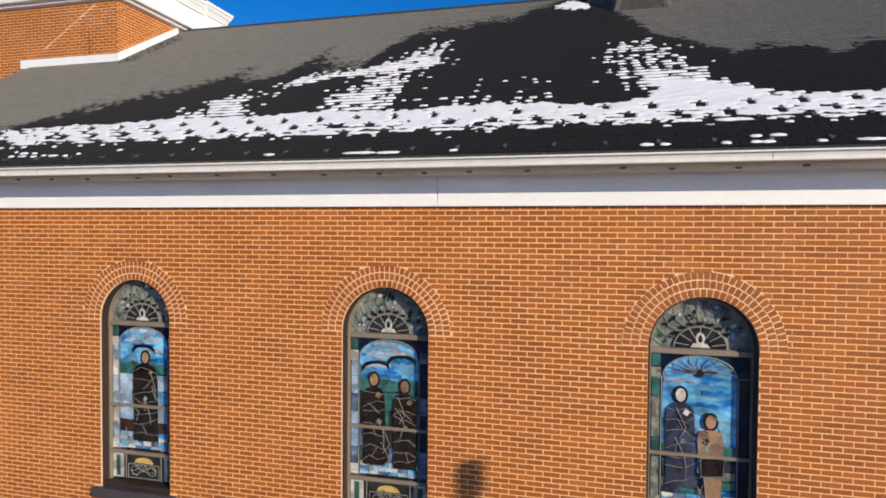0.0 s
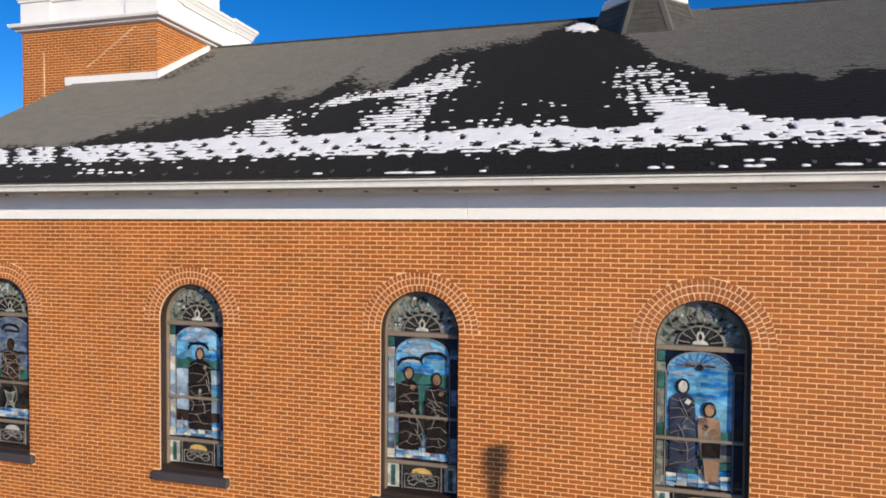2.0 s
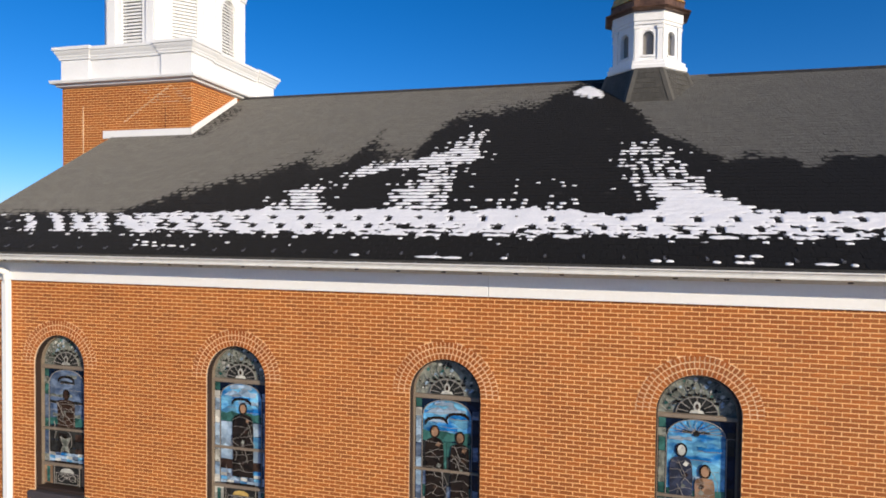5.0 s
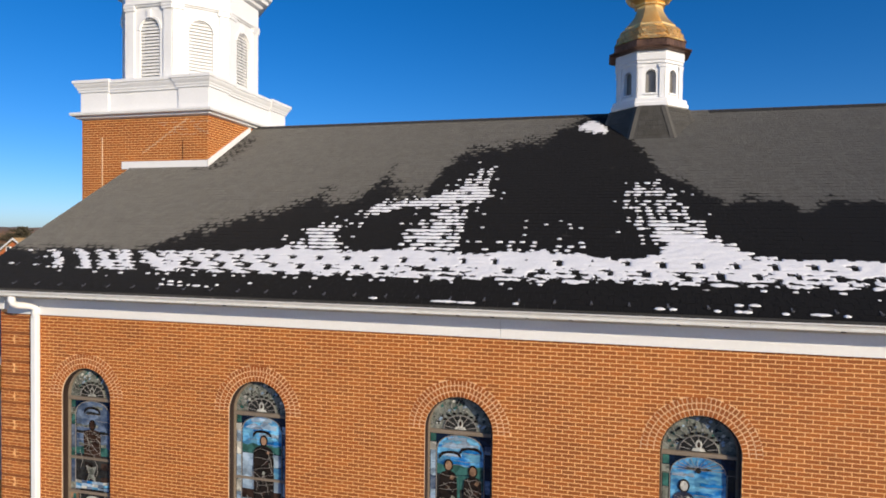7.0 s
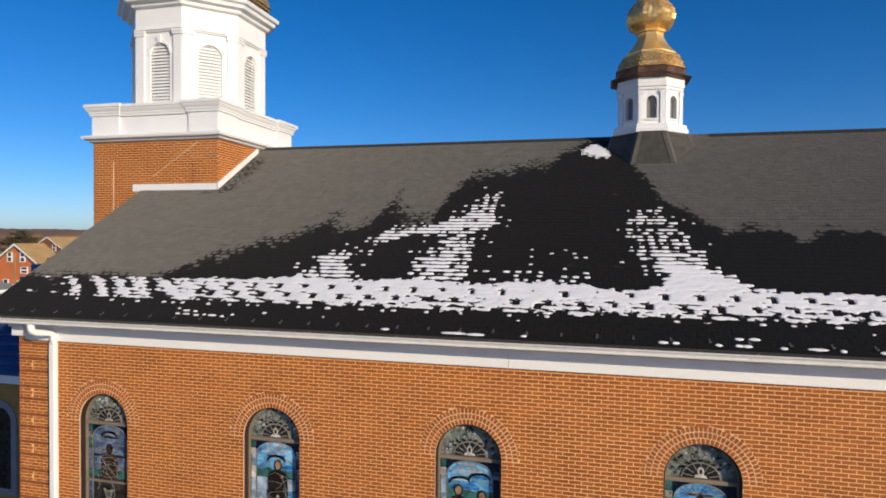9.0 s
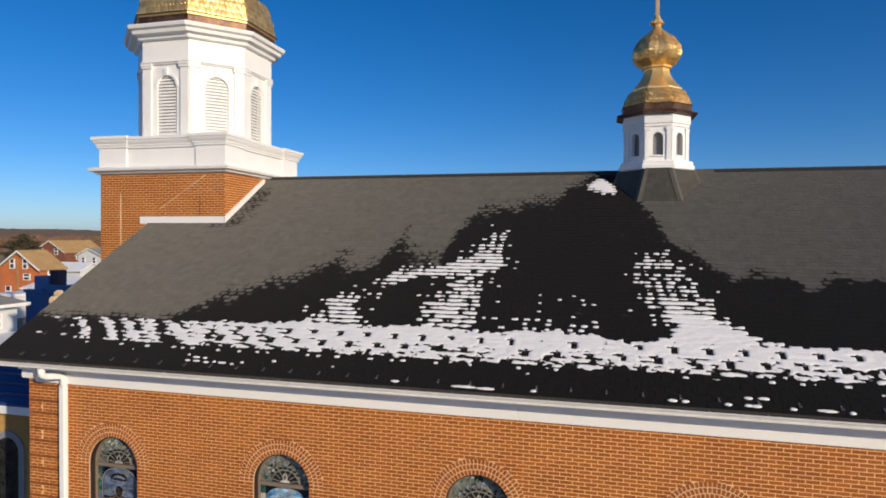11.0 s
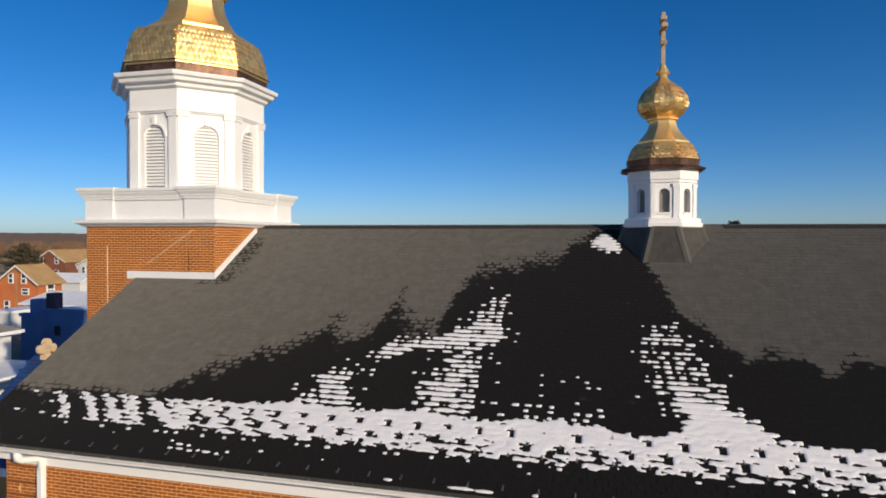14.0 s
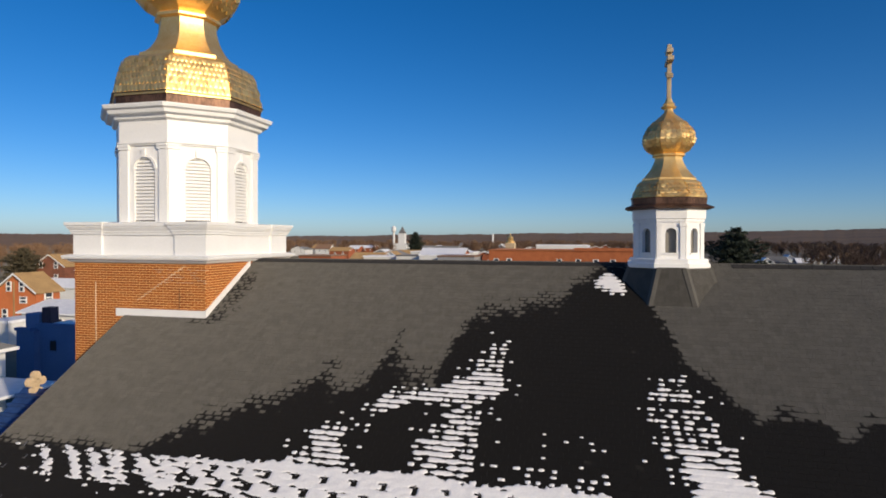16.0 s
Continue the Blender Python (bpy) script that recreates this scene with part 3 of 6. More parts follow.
def window(i, c, plan):
    w = thing("window_%d" % i, (c, YG, SILL_Z), plan["label"], "stained glass window", "stained glass windows of the nave", "structure")
    rng = random.Random(i)
    part("outer_frame", arch_band(c, 0.578, HALF - 0.003, 0.030, 0.26, SILL_Z), BROWN, w, "dark brown painted arched casing")
    part("inner_frame", arch_band(c, 0.556, 0.578, 0.137, 0.24, SILL_Z + 0.02), TAN, w, "tan painted arched inner frame")
    part("window_sill", boxes((c - 0.72, c + 0.72, -0.075, 0.10, 2.15, 2.30), bevel=0.015), SILL, w, "dark stone sill")
    part("sub_sill", boxes((c - HALF + 0.005, c + HALF - 0.005, 0.02, 0.27, 2.302, 2.37), bevel=0.012), BROWN, w)
    h = 0.556
    for z, t in ((4.735, 0.070), (3.50, 0.042), (2.775, 0.055)):
        part("transom", boxes((c - h - 0.01, c + h + 0.01, 0.140, 0.227, z, z + t), bevel=0.008), TAN, w)
    # head: mottled pieces round a dark fan with a small ornament
    part("pane", flat([(c + h * math.cos(a), SPRING + h * math.sin(a)) for a in [math.pi * k / 18 for k in range(19)]] + [(c - h, 4.78), (c + h, 4.78)], YG + 0.012), G_GREY, w, "mottled grey head pane")
    hr = random.Random(i + 40)
    for k in range(46):
        a, d0 = hr.uniform(0.08, 3.06), hr.uniform(0.33, 0.51)
        xx, zz, q = c + d0 * math.cos(a), 4.83 + d0 * math.sin(a), hr.uniform(0.018, 0.042)
        part("pane", flat([(xx - q, zz), (xx - q * 0.3, zz - q * 0.8), (xx + q, zz + q * 0.3), (xx, zz + q)], YG + 0.004 - 0.0002 * k, 0.006), (G_CREAM, G_SMOKE, G_GREEN, G_PALE, G_SMOKE, G_GREY)[k % 6], w)
    part("pane", flat(oval(c, 4.815, 0.30, 0.255, 14, 0, math.pi), YG - 0.008, 0.006), G_SMOKE, w, "dark fan pane")
    for k in range(7):
        a = math.pi * (k + 0.5) / 7
        came(w, [(c + 0.13 * math.cos(a), 4.815 + 0.13 * math.sin(a)), (c + 0.30 * math.cos(a), 4.815 + 0.255 * math.sin(a))], YG - 0.009, 0.007)
    came(w, oval(c, 4.815, 0.30, 0.255, 14, 0, math.pi), YG - 0.009, 0.008)
    for k in range(7):
        a = math.pi * (k + 2.0) / 10
        xx, zz = c + 0.34 * math.cos(a), 4.815 + 0.295 * math.sin(a)
        part("pane", flat([(xx - 0.032, zz - 0.018), (xx + 0.032, zz - 0.018), (xx + 0.032, zz + 0.018), (xx - 0.032, zz + 0.018)], YG - 0.010, 0.006), G_ROBE, w)
    for k in range(11):
        a = math.pi * (k + 0.5) / 11
        came(w, [(c + 0.33 * math.cos(a), 4.82 + 0.30 * math.sin(a)), (c + 0.43 * math.cos(a + 0.12), 4.83 + 0.42 * math.sin(a + 0.12)), (c + 0.53 * math.cos(a), 4.84 + 0.53 * math.sin(a))], YG - 0.007, 0.004)
    part("pane", flat(oval(c, 4.925, 0.052, 0.082), YG - 0.014, 0.005), G_CREAM, w, "small cream ornament")
    part("pane", flat(oval(c, 4.925, 0.024, 0.045), YG - 0.018, 0.005), G_BROWN, w)
    part("pane", flat([(c - 0.11, 4.822), (c + 0.11, 4.822), (c + 0.08, 4.87), (c - 0.08, 4.87)], YG - 0.015, 0.005), G_CREAM, w)
    # picture panel: border columns, arched sky in wavy bands, hills, ground
    part("pane", flat([(c - h, 2.83), (c + h, 2.83), (c + h, 4.735), (c - h, 4.735)], YG + 0.014), G_DEEP, w, "deep blue ground pane")
    # right border and capitals in darker glass, the reveal's shade put into their colour
    for s in (-1, 1):
        x0, x1 = sorted((c + s * 0.542, c + s * 0.445))
        for k in range(6):
            z = 2.98 + 0.245 * k
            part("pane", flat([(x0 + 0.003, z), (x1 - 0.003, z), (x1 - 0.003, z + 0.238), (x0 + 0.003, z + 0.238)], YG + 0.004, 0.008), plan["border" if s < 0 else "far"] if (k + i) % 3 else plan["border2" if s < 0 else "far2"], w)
        for z in (2.85, 4.42):
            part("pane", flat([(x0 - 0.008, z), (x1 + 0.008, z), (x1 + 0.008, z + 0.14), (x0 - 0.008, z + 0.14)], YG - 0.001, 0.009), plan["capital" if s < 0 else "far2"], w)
            came(w, [(x0 - 0.008, z + 0.045), (x1 + 0.008, z + 0.045)], YG - 0.003, 0.004)
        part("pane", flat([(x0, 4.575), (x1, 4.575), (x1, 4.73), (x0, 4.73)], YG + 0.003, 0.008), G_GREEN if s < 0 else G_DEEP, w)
        came(w, [(c + s * 0.43, 2.84), (c + s * 0.43, 4.46)], YG - 0.001, 0.007)
    sk, z0 = 0.415, plan["horizon"]
    def edge(z):
        return sk if z < 4.47 else sk * math.sqrt(max(0.02, 1 - ((z - 4.47) / 0.25) ** 2))
    top = [(c + sk * math.cos(a), 4.47 + 0.25 * math.sin(a)) for a in [math.pi * k / 14 for k in range(15)]]
    part("pane", flat(top + [(c - sk, z0 - 0.05), (c + sk, z0 - 0.05)], YG + 0.006, 0.008), plan["sky"][0], w, "blue sky pane")
    came(w, top, YG - 0.004, 0.008)
    n = 7
    for k in range(n):
        za = z0 + 0.02 + (4.68 - z0) * k / n
        e = min(edge(za), edge(za + 0.05)) - 0.012
        a, b = sorted((rng.uniform(-e, 0.2 * e), rng.uniform(-0.2 * e, e)))
        if b - a < 0.5 * e:
            a, b = -e, e * rng.uniform(0.2, 1)
        part("pane", flat(ragged(c + a, c + b, za, za + 0.055, rng, 0.32), YG - 0.001 - 0.0006 * k, 0.006), plan["sky"][1 + k % (len(plan["sky"]) - 1)], w)
        came(w, [(c + a, za), (c + (a + b) / 2, za + rng.uniform(-0.02, 0.02)), (c + b, za)], YG - 0.006, 0.0035)
    if plan.get("peaks"):                           # pale peaks under the arch
        part("pane", flat([(c - 0.34, 4.50), (c - 0.16, 4.60), (c - 0.05, 4.54), (c + 0.08, 4.66), (c + 0.20, 4.56), (c + 0.33, 4.56), (c + 0.30, 4.47), (c + 0.05, 4.49), (c - 0.12, 4.46)], YG - 0.0065, 0.004), G_PALE, w, "pale peak pane")
    part("pane", flat(ragged(c - sk, c + sk, z0 - 0.15, z0 + 0.01, rng, 0.18), YG - 0.007, 0.004), G_GREEN, w, "dark green hill pane")
    for k in range(4):                              # the field behind
        x0 = c - sk + 2 * sk * k / 4
        for r in range(4):
            za = 3.0 + (z0 - 0.17 - 3.0) * r / 4
            zb = 3.0 + (z0 - 0.17 - 3.0) * (r + 1) / 4
            e = rng.uniform(-0.02, 0.02)
            part("pane", flat([(x0 + 0.003, za + 0.003), (x0 + sk / 2 - 0.003, za + 0.003 + e), (x0 + sk / 2 - 0.003, zb - 0.003), (x0 + 0.003, zb - 0.003)], YG + 0.001, 0.008), plan["field"][(k + r * 2 + (k * r) % 2) % len(plan["field"])], w)
    if plan.get("bar"):
        part("pane", flat([(c - sk, plan["bar"]), (c + sk, plan["bar"]), (c + sk, plan["bar"] + 0.16), (c - sk, plan["bar"] + 0.19)], YG - 0.008, 0.004), G_BROWN, w, "dark brown bar pane")
    for k in range(6):                              # pale pavement
        x0 = c - sk + 2 * sk * k / 6
        for r in range(3):
            e = rng.uniform(-0.012, 0.012)
            za, zb = 2.86 + r * 0.062, 2.918 + r * 0.062
            part("pane", flat([(x0 + 0.004, za), (x0 + sk / 3 - 0.004, za + e), (x0 + sk / 3 - 0.004, zb + e), (x0 + 0.004, zb)], YG - 0.010, 0.008), (G_PALE, G_SKY, G_CREAM, G_PALE, G_DULL)[(k * 2 + r) % 5], w)
    part("pane", flat([(c - 0.30, 2.832), (c + 0.30, 2.832), (c + 0.30, 2.872), (c - 0.30, 2.872)], YG - 0.014, 0.004), G_ROBE, w)
    for rx, rz, turn in plan["ribbons"]:             # a curled dark ribbon over the hills
        pts = [(-0.20, -0.05), (-0.14, 0.03), (-0.05, 0.055), (0.06, 0.05), (0.14, 0.02), (0.20, -0.045), (0.19, 0.03), (0.13, 0.085), (0.05, 0.10), (-0.06, 0.10), (-0.15, 0.085), (-0.205, 0.02)]
        part("pane", flat([(c + rx + x, rz + z + turn * x) for x, z in pts], YG - 0.011, 0.004), G_ROBE, w, "curled dark ribbon pane")
    if plan.get("rays"):
        for k in range(11):
            a = math.pi * (k + 0.5) / 11
            came(w, [(c + 0.05 * math.cos(a), 4.50 + 0.05 * math.sin(a)), (c + 0.22 * math.cos(a + 0.1), 4.50 + 0.11 * math.sin(a)), (c + 0.40 * math.cos(a), 4.48 + 0.22 * math.sin(a))], YG - 0.012, 0.005)
        for x, z, rx, rz in ((0, 4.51, 0.045, 0.05), (-0.12, 4.53, 0.08, 0.022), (0.12, 4.53, 0.08, 0.022)):
            part("pane", flat(oval(c + x, z, rx, rz, 12), YG - 0.016, 0.004), G_SMOKE, w, "dark ornament pane")
    for k, (dx, zt, zb, r, body, om) in enumerate(plan["shapes"]):
        upright(w, c, k, dx, zt, zb, r, body, om, rng)
    for k in range(5):
        x, z = c + rng.uniform(-0.36, 0.2), rng.uniform(3.05, 4.2)
        came(w, [(x, z), (x + rng.uniform(0.02, 0.10), z - 0.10), (x + rng.uniform(0.05, 0.16), z - 0.24), (x + rng.uniform(0.0, 0.14), z - 0.36)], YG - 0.030, 0.0045)
    for pts, m in plan.get("pieces", ()):
        part("pane", flat([(c + x, z) for x, z in pts], YG - 0.040, 0.006), m, w)
        came(w, [(c + x, z) for x, z in pts + pts[:1]], YG - 0.041, 0.004)
    # foot panel
    part("pane", flat([(c - h, 2.385), (c + h, 2.385), (c + h, 2.775), (c - h, 2.775)], YG + 0.012), G_SMOKE, w, "smoky foot pane")
    part("pane", flat([(c - 0.17, 2.64), (c + 0.17, 2.64), (c + 0.13, 2.70), (c + 0.05, 2.725), (c - 0.05, 2.725), (c - 0.13, 2.70)], YG - 0.004, 0.01), plan["foot"], w, "pale foot ornament pane")
    for s in (-1, 1):
        x0, x1 = sorted((c + s * 0.545, c + s * 0.36))
        part("pane", flat([(x0, 2.40), (x1, 2.40), (x1, 2.76), (x0, 2.76)], YG + 0.002, 0.009), G_CREAM if i > 1 else G_TAN, w)
        part("pane", flat([((x0 + x1) / 2 - 0.035, 2.42), ((x0 + x1) / 2 + 0.035, 2.42), ((x0 + x1) / 2 + 0.035, 2.74), ((x0 + x1) / 2 - 0.035, 2.74)], YG - 0.003, 0.004), G_GREEN, w)
        came(w, [(c + s * 0.31, 2.39), (c + s * 0.31, 2.77)], YG - 0.002, 0.006)
    for q in range(6):
        a = -0.5 + q * 0.84
        came(w, [(c, 2.52), (c + 0.09 * math.cos(a), 2.52 + 0.07 * math.sin(a) + 0.02), (c + 0.2 * math.cos(a + 0.4), 2.52 + 0.09 * math.sin(a + 0.4)), (c + 0.24 * math.cos(a), 2.50 + 0.06 * math.sin(a))], YG + 0.002, 0.005)
    for s in (-1, 1):
        came(w, oval(c + s * 0.14, 2.53, 0.08, 0.07, 12), YG + 0.001, 0.005)
    came(w, [(c - 0.27, 2.41), (c + 0.27, 2.41), (c + 0.27, 2.62), (c - 0.27, 2.62), (c - 0.27, 2.41)], YG, 0.006)
    return w


# far, far2: right-hand border glass, darkened by colour for the reveal's shade
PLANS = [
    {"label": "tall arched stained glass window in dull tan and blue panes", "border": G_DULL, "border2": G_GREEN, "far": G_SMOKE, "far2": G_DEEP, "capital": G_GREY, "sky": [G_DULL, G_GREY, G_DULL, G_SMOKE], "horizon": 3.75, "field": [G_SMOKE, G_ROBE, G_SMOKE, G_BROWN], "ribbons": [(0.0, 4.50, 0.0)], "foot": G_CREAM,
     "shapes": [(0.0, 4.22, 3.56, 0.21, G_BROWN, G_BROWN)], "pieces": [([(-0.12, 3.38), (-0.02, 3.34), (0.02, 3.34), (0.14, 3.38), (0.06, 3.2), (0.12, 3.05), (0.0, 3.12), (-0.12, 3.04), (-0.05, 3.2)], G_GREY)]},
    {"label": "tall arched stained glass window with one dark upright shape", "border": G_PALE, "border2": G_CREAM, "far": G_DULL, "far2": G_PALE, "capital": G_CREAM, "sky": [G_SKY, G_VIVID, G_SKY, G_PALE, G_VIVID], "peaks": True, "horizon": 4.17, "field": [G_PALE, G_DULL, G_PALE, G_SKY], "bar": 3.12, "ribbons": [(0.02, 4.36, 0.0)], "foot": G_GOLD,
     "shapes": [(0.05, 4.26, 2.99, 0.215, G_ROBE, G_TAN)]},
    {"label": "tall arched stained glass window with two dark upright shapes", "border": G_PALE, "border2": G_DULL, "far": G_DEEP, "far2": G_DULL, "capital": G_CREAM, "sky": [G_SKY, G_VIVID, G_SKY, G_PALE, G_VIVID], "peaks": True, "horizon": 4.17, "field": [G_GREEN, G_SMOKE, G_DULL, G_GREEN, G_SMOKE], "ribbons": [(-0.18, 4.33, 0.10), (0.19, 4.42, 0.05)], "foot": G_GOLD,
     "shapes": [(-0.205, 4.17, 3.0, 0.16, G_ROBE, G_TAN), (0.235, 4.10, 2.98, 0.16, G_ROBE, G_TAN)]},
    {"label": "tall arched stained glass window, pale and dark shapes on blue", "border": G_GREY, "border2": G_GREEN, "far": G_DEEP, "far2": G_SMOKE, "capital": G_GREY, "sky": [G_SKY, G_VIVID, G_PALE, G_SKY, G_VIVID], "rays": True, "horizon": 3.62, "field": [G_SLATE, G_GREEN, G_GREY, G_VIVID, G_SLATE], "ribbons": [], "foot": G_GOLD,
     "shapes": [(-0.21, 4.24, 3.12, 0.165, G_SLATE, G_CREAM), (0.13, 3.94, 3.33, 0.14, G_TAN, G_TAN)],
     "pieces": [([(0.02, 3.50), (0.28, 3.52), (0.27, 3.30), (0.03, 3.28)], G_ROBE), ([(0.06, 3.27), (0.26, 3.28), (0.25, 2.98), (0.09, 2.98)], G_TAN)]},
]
for i, (c, plan) in enumerate(zip(WIN_X, PLANS)):
    window(i + 1, c, plan)
# black sheet stands in for the unlit nave, its darkness is colour
part("interior_backing", boxes((WX0 + 0.5, WX1 - 0.5, 0.62, 0.66, 0.2, 6.8)), DARK, wall_south, "near-black sheet in place of the unlit interior behind the glass")

# ---------------------------------------------------------------- bell tower
def sq(half, z):
    return [(TW_X - half, TW_Y - half, z), (TW_X + half, TW_Y - half, z), (TW_X + half, TW_Y + half, z), (TW_X - half, TW_Y + half, z)]


def brick_field(u0, u1, z0, z1, place, rng, keep=None, depth=0.02):
    """Rows of bricks on a flat face; place(u, d, z) gives the world place, d metres proud. Returns verts, faces."""
    verts, faces = [], []
    row = 0
    z = z0
    j = 0.0148
    while z < z1 - 0.02:
        u = u0 - (PITCH / 2 if row % 2 else 0)
        while u < u1:
            a, b = max(u + j / 2, u0), min(u + PITCH - j / 2, u1)
            u += PITCH
            if b - a < 0.03:
                continue
            t = z + COURSE - j
            d = rng.uniform(-0.0015, 0.0015)
            if keep and not keep((a + b) / 2, (z + t) / 2):
                continue
            i = len(verts)
            verts += [place(a, d, z), place(b, d, z), place(b, d, t), place(a, d, t), place(a, -depth, z), place(b, -depth, z), place(b, -depth, t), place(a, -depth, t)]
            faces += [(i, i + 1, i + 2, i + 3), (i + 4, i + 5, i + 1, i), (i + 5, i + 6, i + 2, i + 1), (i + 6, i + 7, i + 3, i + 2), (i + 7, i + 4, i, i + 3)]
        z += COURSE
        row += 1
    return verts, faces


def bell_tower():
    t = thing("bell_tower", (TW_X, TW_Y, 0), "square brick bell tower with white belfry and gold dome", "bell tower")
    h = TW_H
    bm = bmesh.new()
    rings(bm, [sq(h - 0.0035, 0.0), sq(h - 0.0035, 11.49)])
    shaft = part("brick_shaft", bm, MORTAR, t, "orange brick tower shaft")
    rng = random.Random(3)
    v, f = brick_field(TW_X - h, TW_X + h, 8.2, 11.49, lambda u, d, z: (u, TW_Y - h - d, z), rng)
    part("brickwork", (v, f), BRICK, shaft, kind="stuff")
    v, f = brick_field(TW_Y - h, TW_Y + h, 9.6, 11.49, lambda u, d, z: (TW_X + h + d, u, z), rng)
    part("brickwork", (v, f), BRICK, shaft, kind="stuff")
    # stepped pale mortar repair and an iron rod on the front
    bm = bmesh.new()
    x, z = -14.05, 10.45
    while z < 11.35:
        box(bm, x, x + 0.012, TW_Y - h - 0.005, TW_Y - h + 0.004, z, z + COURSE)
        box(bm, x, x + 0.11, TW_Y - h - 0.005, TW_Y - h + 0.004, z + COURSE - 0.012, z + COURSE)
        x += 0.106
        z += COURSE
    for k in range(40):
        a, b = rng.uniform(-13.6, -12.0), rng.uniform(10.95, 11.35)
        b = 8.2 + round((b - 8.2) / COURSE) * COURSE
        box(bm, a, a + rng.uniform(0.06, 0.2), TW_Y - h - 0.003 - 0.0001 * k, TW_Y - h + 0.004, b - 0.012, b)
    box(bm, -15.425, -15.405, TW_Y - h - 0.006, TW_Y - h + 0.004, 9.2, 10.95)
    part("repointing", bm, mat("new_pale_mortar", (0.80, 0.62, 0.42), 0.95), shaft, "pale repaired mortar joints", kind="stuff")
    part("iron_rod", boxes((-12.749, -12.741, TW_Y - h - 0.012, TW_Y - h - 0.003, 10.18, 10.82)), BROWN, shaft, "short dark iron rod")
    # flashing: level band in front, sloped strip up the side
    y0, zf = TW_Y - h, roof_z(TW_Y - h)
    part("flashing", boxes((-14.73, TW_X + h + 0.03, y0 - 0.04, y0 - 0.004, zf - 0.05, zf + 0.16), bevel=0.006), WHITE, t, "white metal flashing band")
    bm = bmesh.new()
    x = TW_X + h
    lp = [(y0 - 0.04, zf - 0.03), (RY - 0.3, roof_z(RY - 0.3) + 0.0), (RY - 0.3, roof_z(RY - 0.3) + 0.16), (y0 - 0.04, zf + 0.16)]
    rings(bm, [[(x + 0.004, a, b) for a, b in lp], [(x + 0.04, a, b) for a, b in lp]])
    part("flashing", bm, WHITE, t, "white metal flashing strip")
    # lower cornice, frieze, upper cornice
    def stack(name, rows, corner=0.0):
        bm = bmesh.new()
        rings(bm, [sq(r, z + 0.07) for r, z in rows])
        return part(name, bm, WHITE, t)
    stack("lower_cornice", [(h + 0.02, 11.40), (h + 0.10, 11.43), (h + 0.12, 11.47), (h + 0.21, 11.50), (h + 0.23, 11.55), (h + 0.23, 11.585), (h + 0.10, 11.62), (h - 0.3, 11.625)])
    stack("frieze", [(h - 0.03, 11.60), (h - 0.03, 12.22)])
    prof = [(h - 0.02, 12.15), (h + 0.02, 12.155), (h + 0.022, 12.20), (h + 0.045, 12.23), (h + 0.048, 12.265), (h + 0.07, 12.29), (h + 0.105, 12.35), (h + 0.11, 12.385), (h + 0.14, 12.395), (h + 0.142, 12.48), (h - 0.3, 12.52)]
    stack("upper_cornice", prof)
    for sx in (-1, 1):
        for sy in (-1, 1):
            bm = bmesh.new()
            cx = TW_X + sx * (h - 0.45)
            cy = TW_Y + sy * (h - 0.45)
            loops = []
            for r, z in prof[:-1]:
                e = r - h + 0.45 + 0.04
                loops.append([(cx - e, cy - e, z + 0.095), (cx + e, cy - e, z + 0.095), (cx + e, cy + e, z + 0.095), (cx - e, cy + e, z + 0.095)])
            rings(bm, loops)
            e = 0.45 + 0.02
            box(bm, cx - e, cx + e, cy - e, cy + e, 11.69, 12.25)
            part("corner_block", bm, WHITE, t, "projecting white corner block")
    belfry(t)
    dome(t, TW_X, TW_Y, 15.70, 2.43, 1.93, True)
    return t


def face_frame(k):
    """Outward normal and tangent of face k of the octagon (face 0 looks towards +x)."""
    a = 2 * math.pi * k / 8
    return Vector((math.cos(a), math.sin(a), 0)), Vector((-math.sin(a), math.cos(a), 0))


def slab(bm, o, nrm, tan, s0, s1, d0, d1, z0, z1):
    """A box on a face: s along it, d outwards, z up."""
    loops = []
    for z in (z0, z1):
        loops.append([tuple(o + tan * s + nrm * d + Vector((0, 0, z))) for s, d in ((s0, d0), (s1, d0), (s1, d1), (s0, d1))])
    rings(bm, loops)
    return bm


def arch_face(bm, o, nrm, tan, half, z0, z1, r, zs, zb, d_out, d_in):
    """A wall face of half width `half` with an arched opening of radius r springing at zs above zb, with its reveal."""
    n = 10
    def P(s, d, z):
        return bm.verts.new(tuple(o + tan * s + nrm * d + Vector((0, 0, z))))
    def q(*c):
        bm.faces.new([P(*v) for v in c])
    q((-half, d_out, z0), (-r, d_out, z0), (-r, d_out, z1), (-half, d_out, z1))
    q((r, d_out, z0), (half, d_out, z0), (half, d_out, z1), (r, d_out, z1))
    if zb > z0:
        q((-r, d_out, z0), (r, d_out, z0), (r, d_out, zb), (-r, d_out, zb))
    for k in range(n):
        a0, a1 = math.pi * k / n, math.pi * (k + 1) / n
        s0, s1, e0, e1 = r * math.cos(a0), r * math.cos(a1), zs + r * math.sin(a0), zs + r * math.sin(a1)
        q((s0, d_out, e0), (s0, d_out, z1), (s1, d_out, z1), (s1, d_out, e1))
        q((s0, d_out, e0), (s1, d_out, e1), (s1, d_in, e1), (s0, d_in, e0))
    for s in (-r, r):
        q((s, d_out, zb), (s, d_in, zb), (s, d_in, zs), (s, d_out, zs))
    q((-r, d_out, zb), (r, d_out, zb), (r, d_in, zb), (-r, d_in, zb))


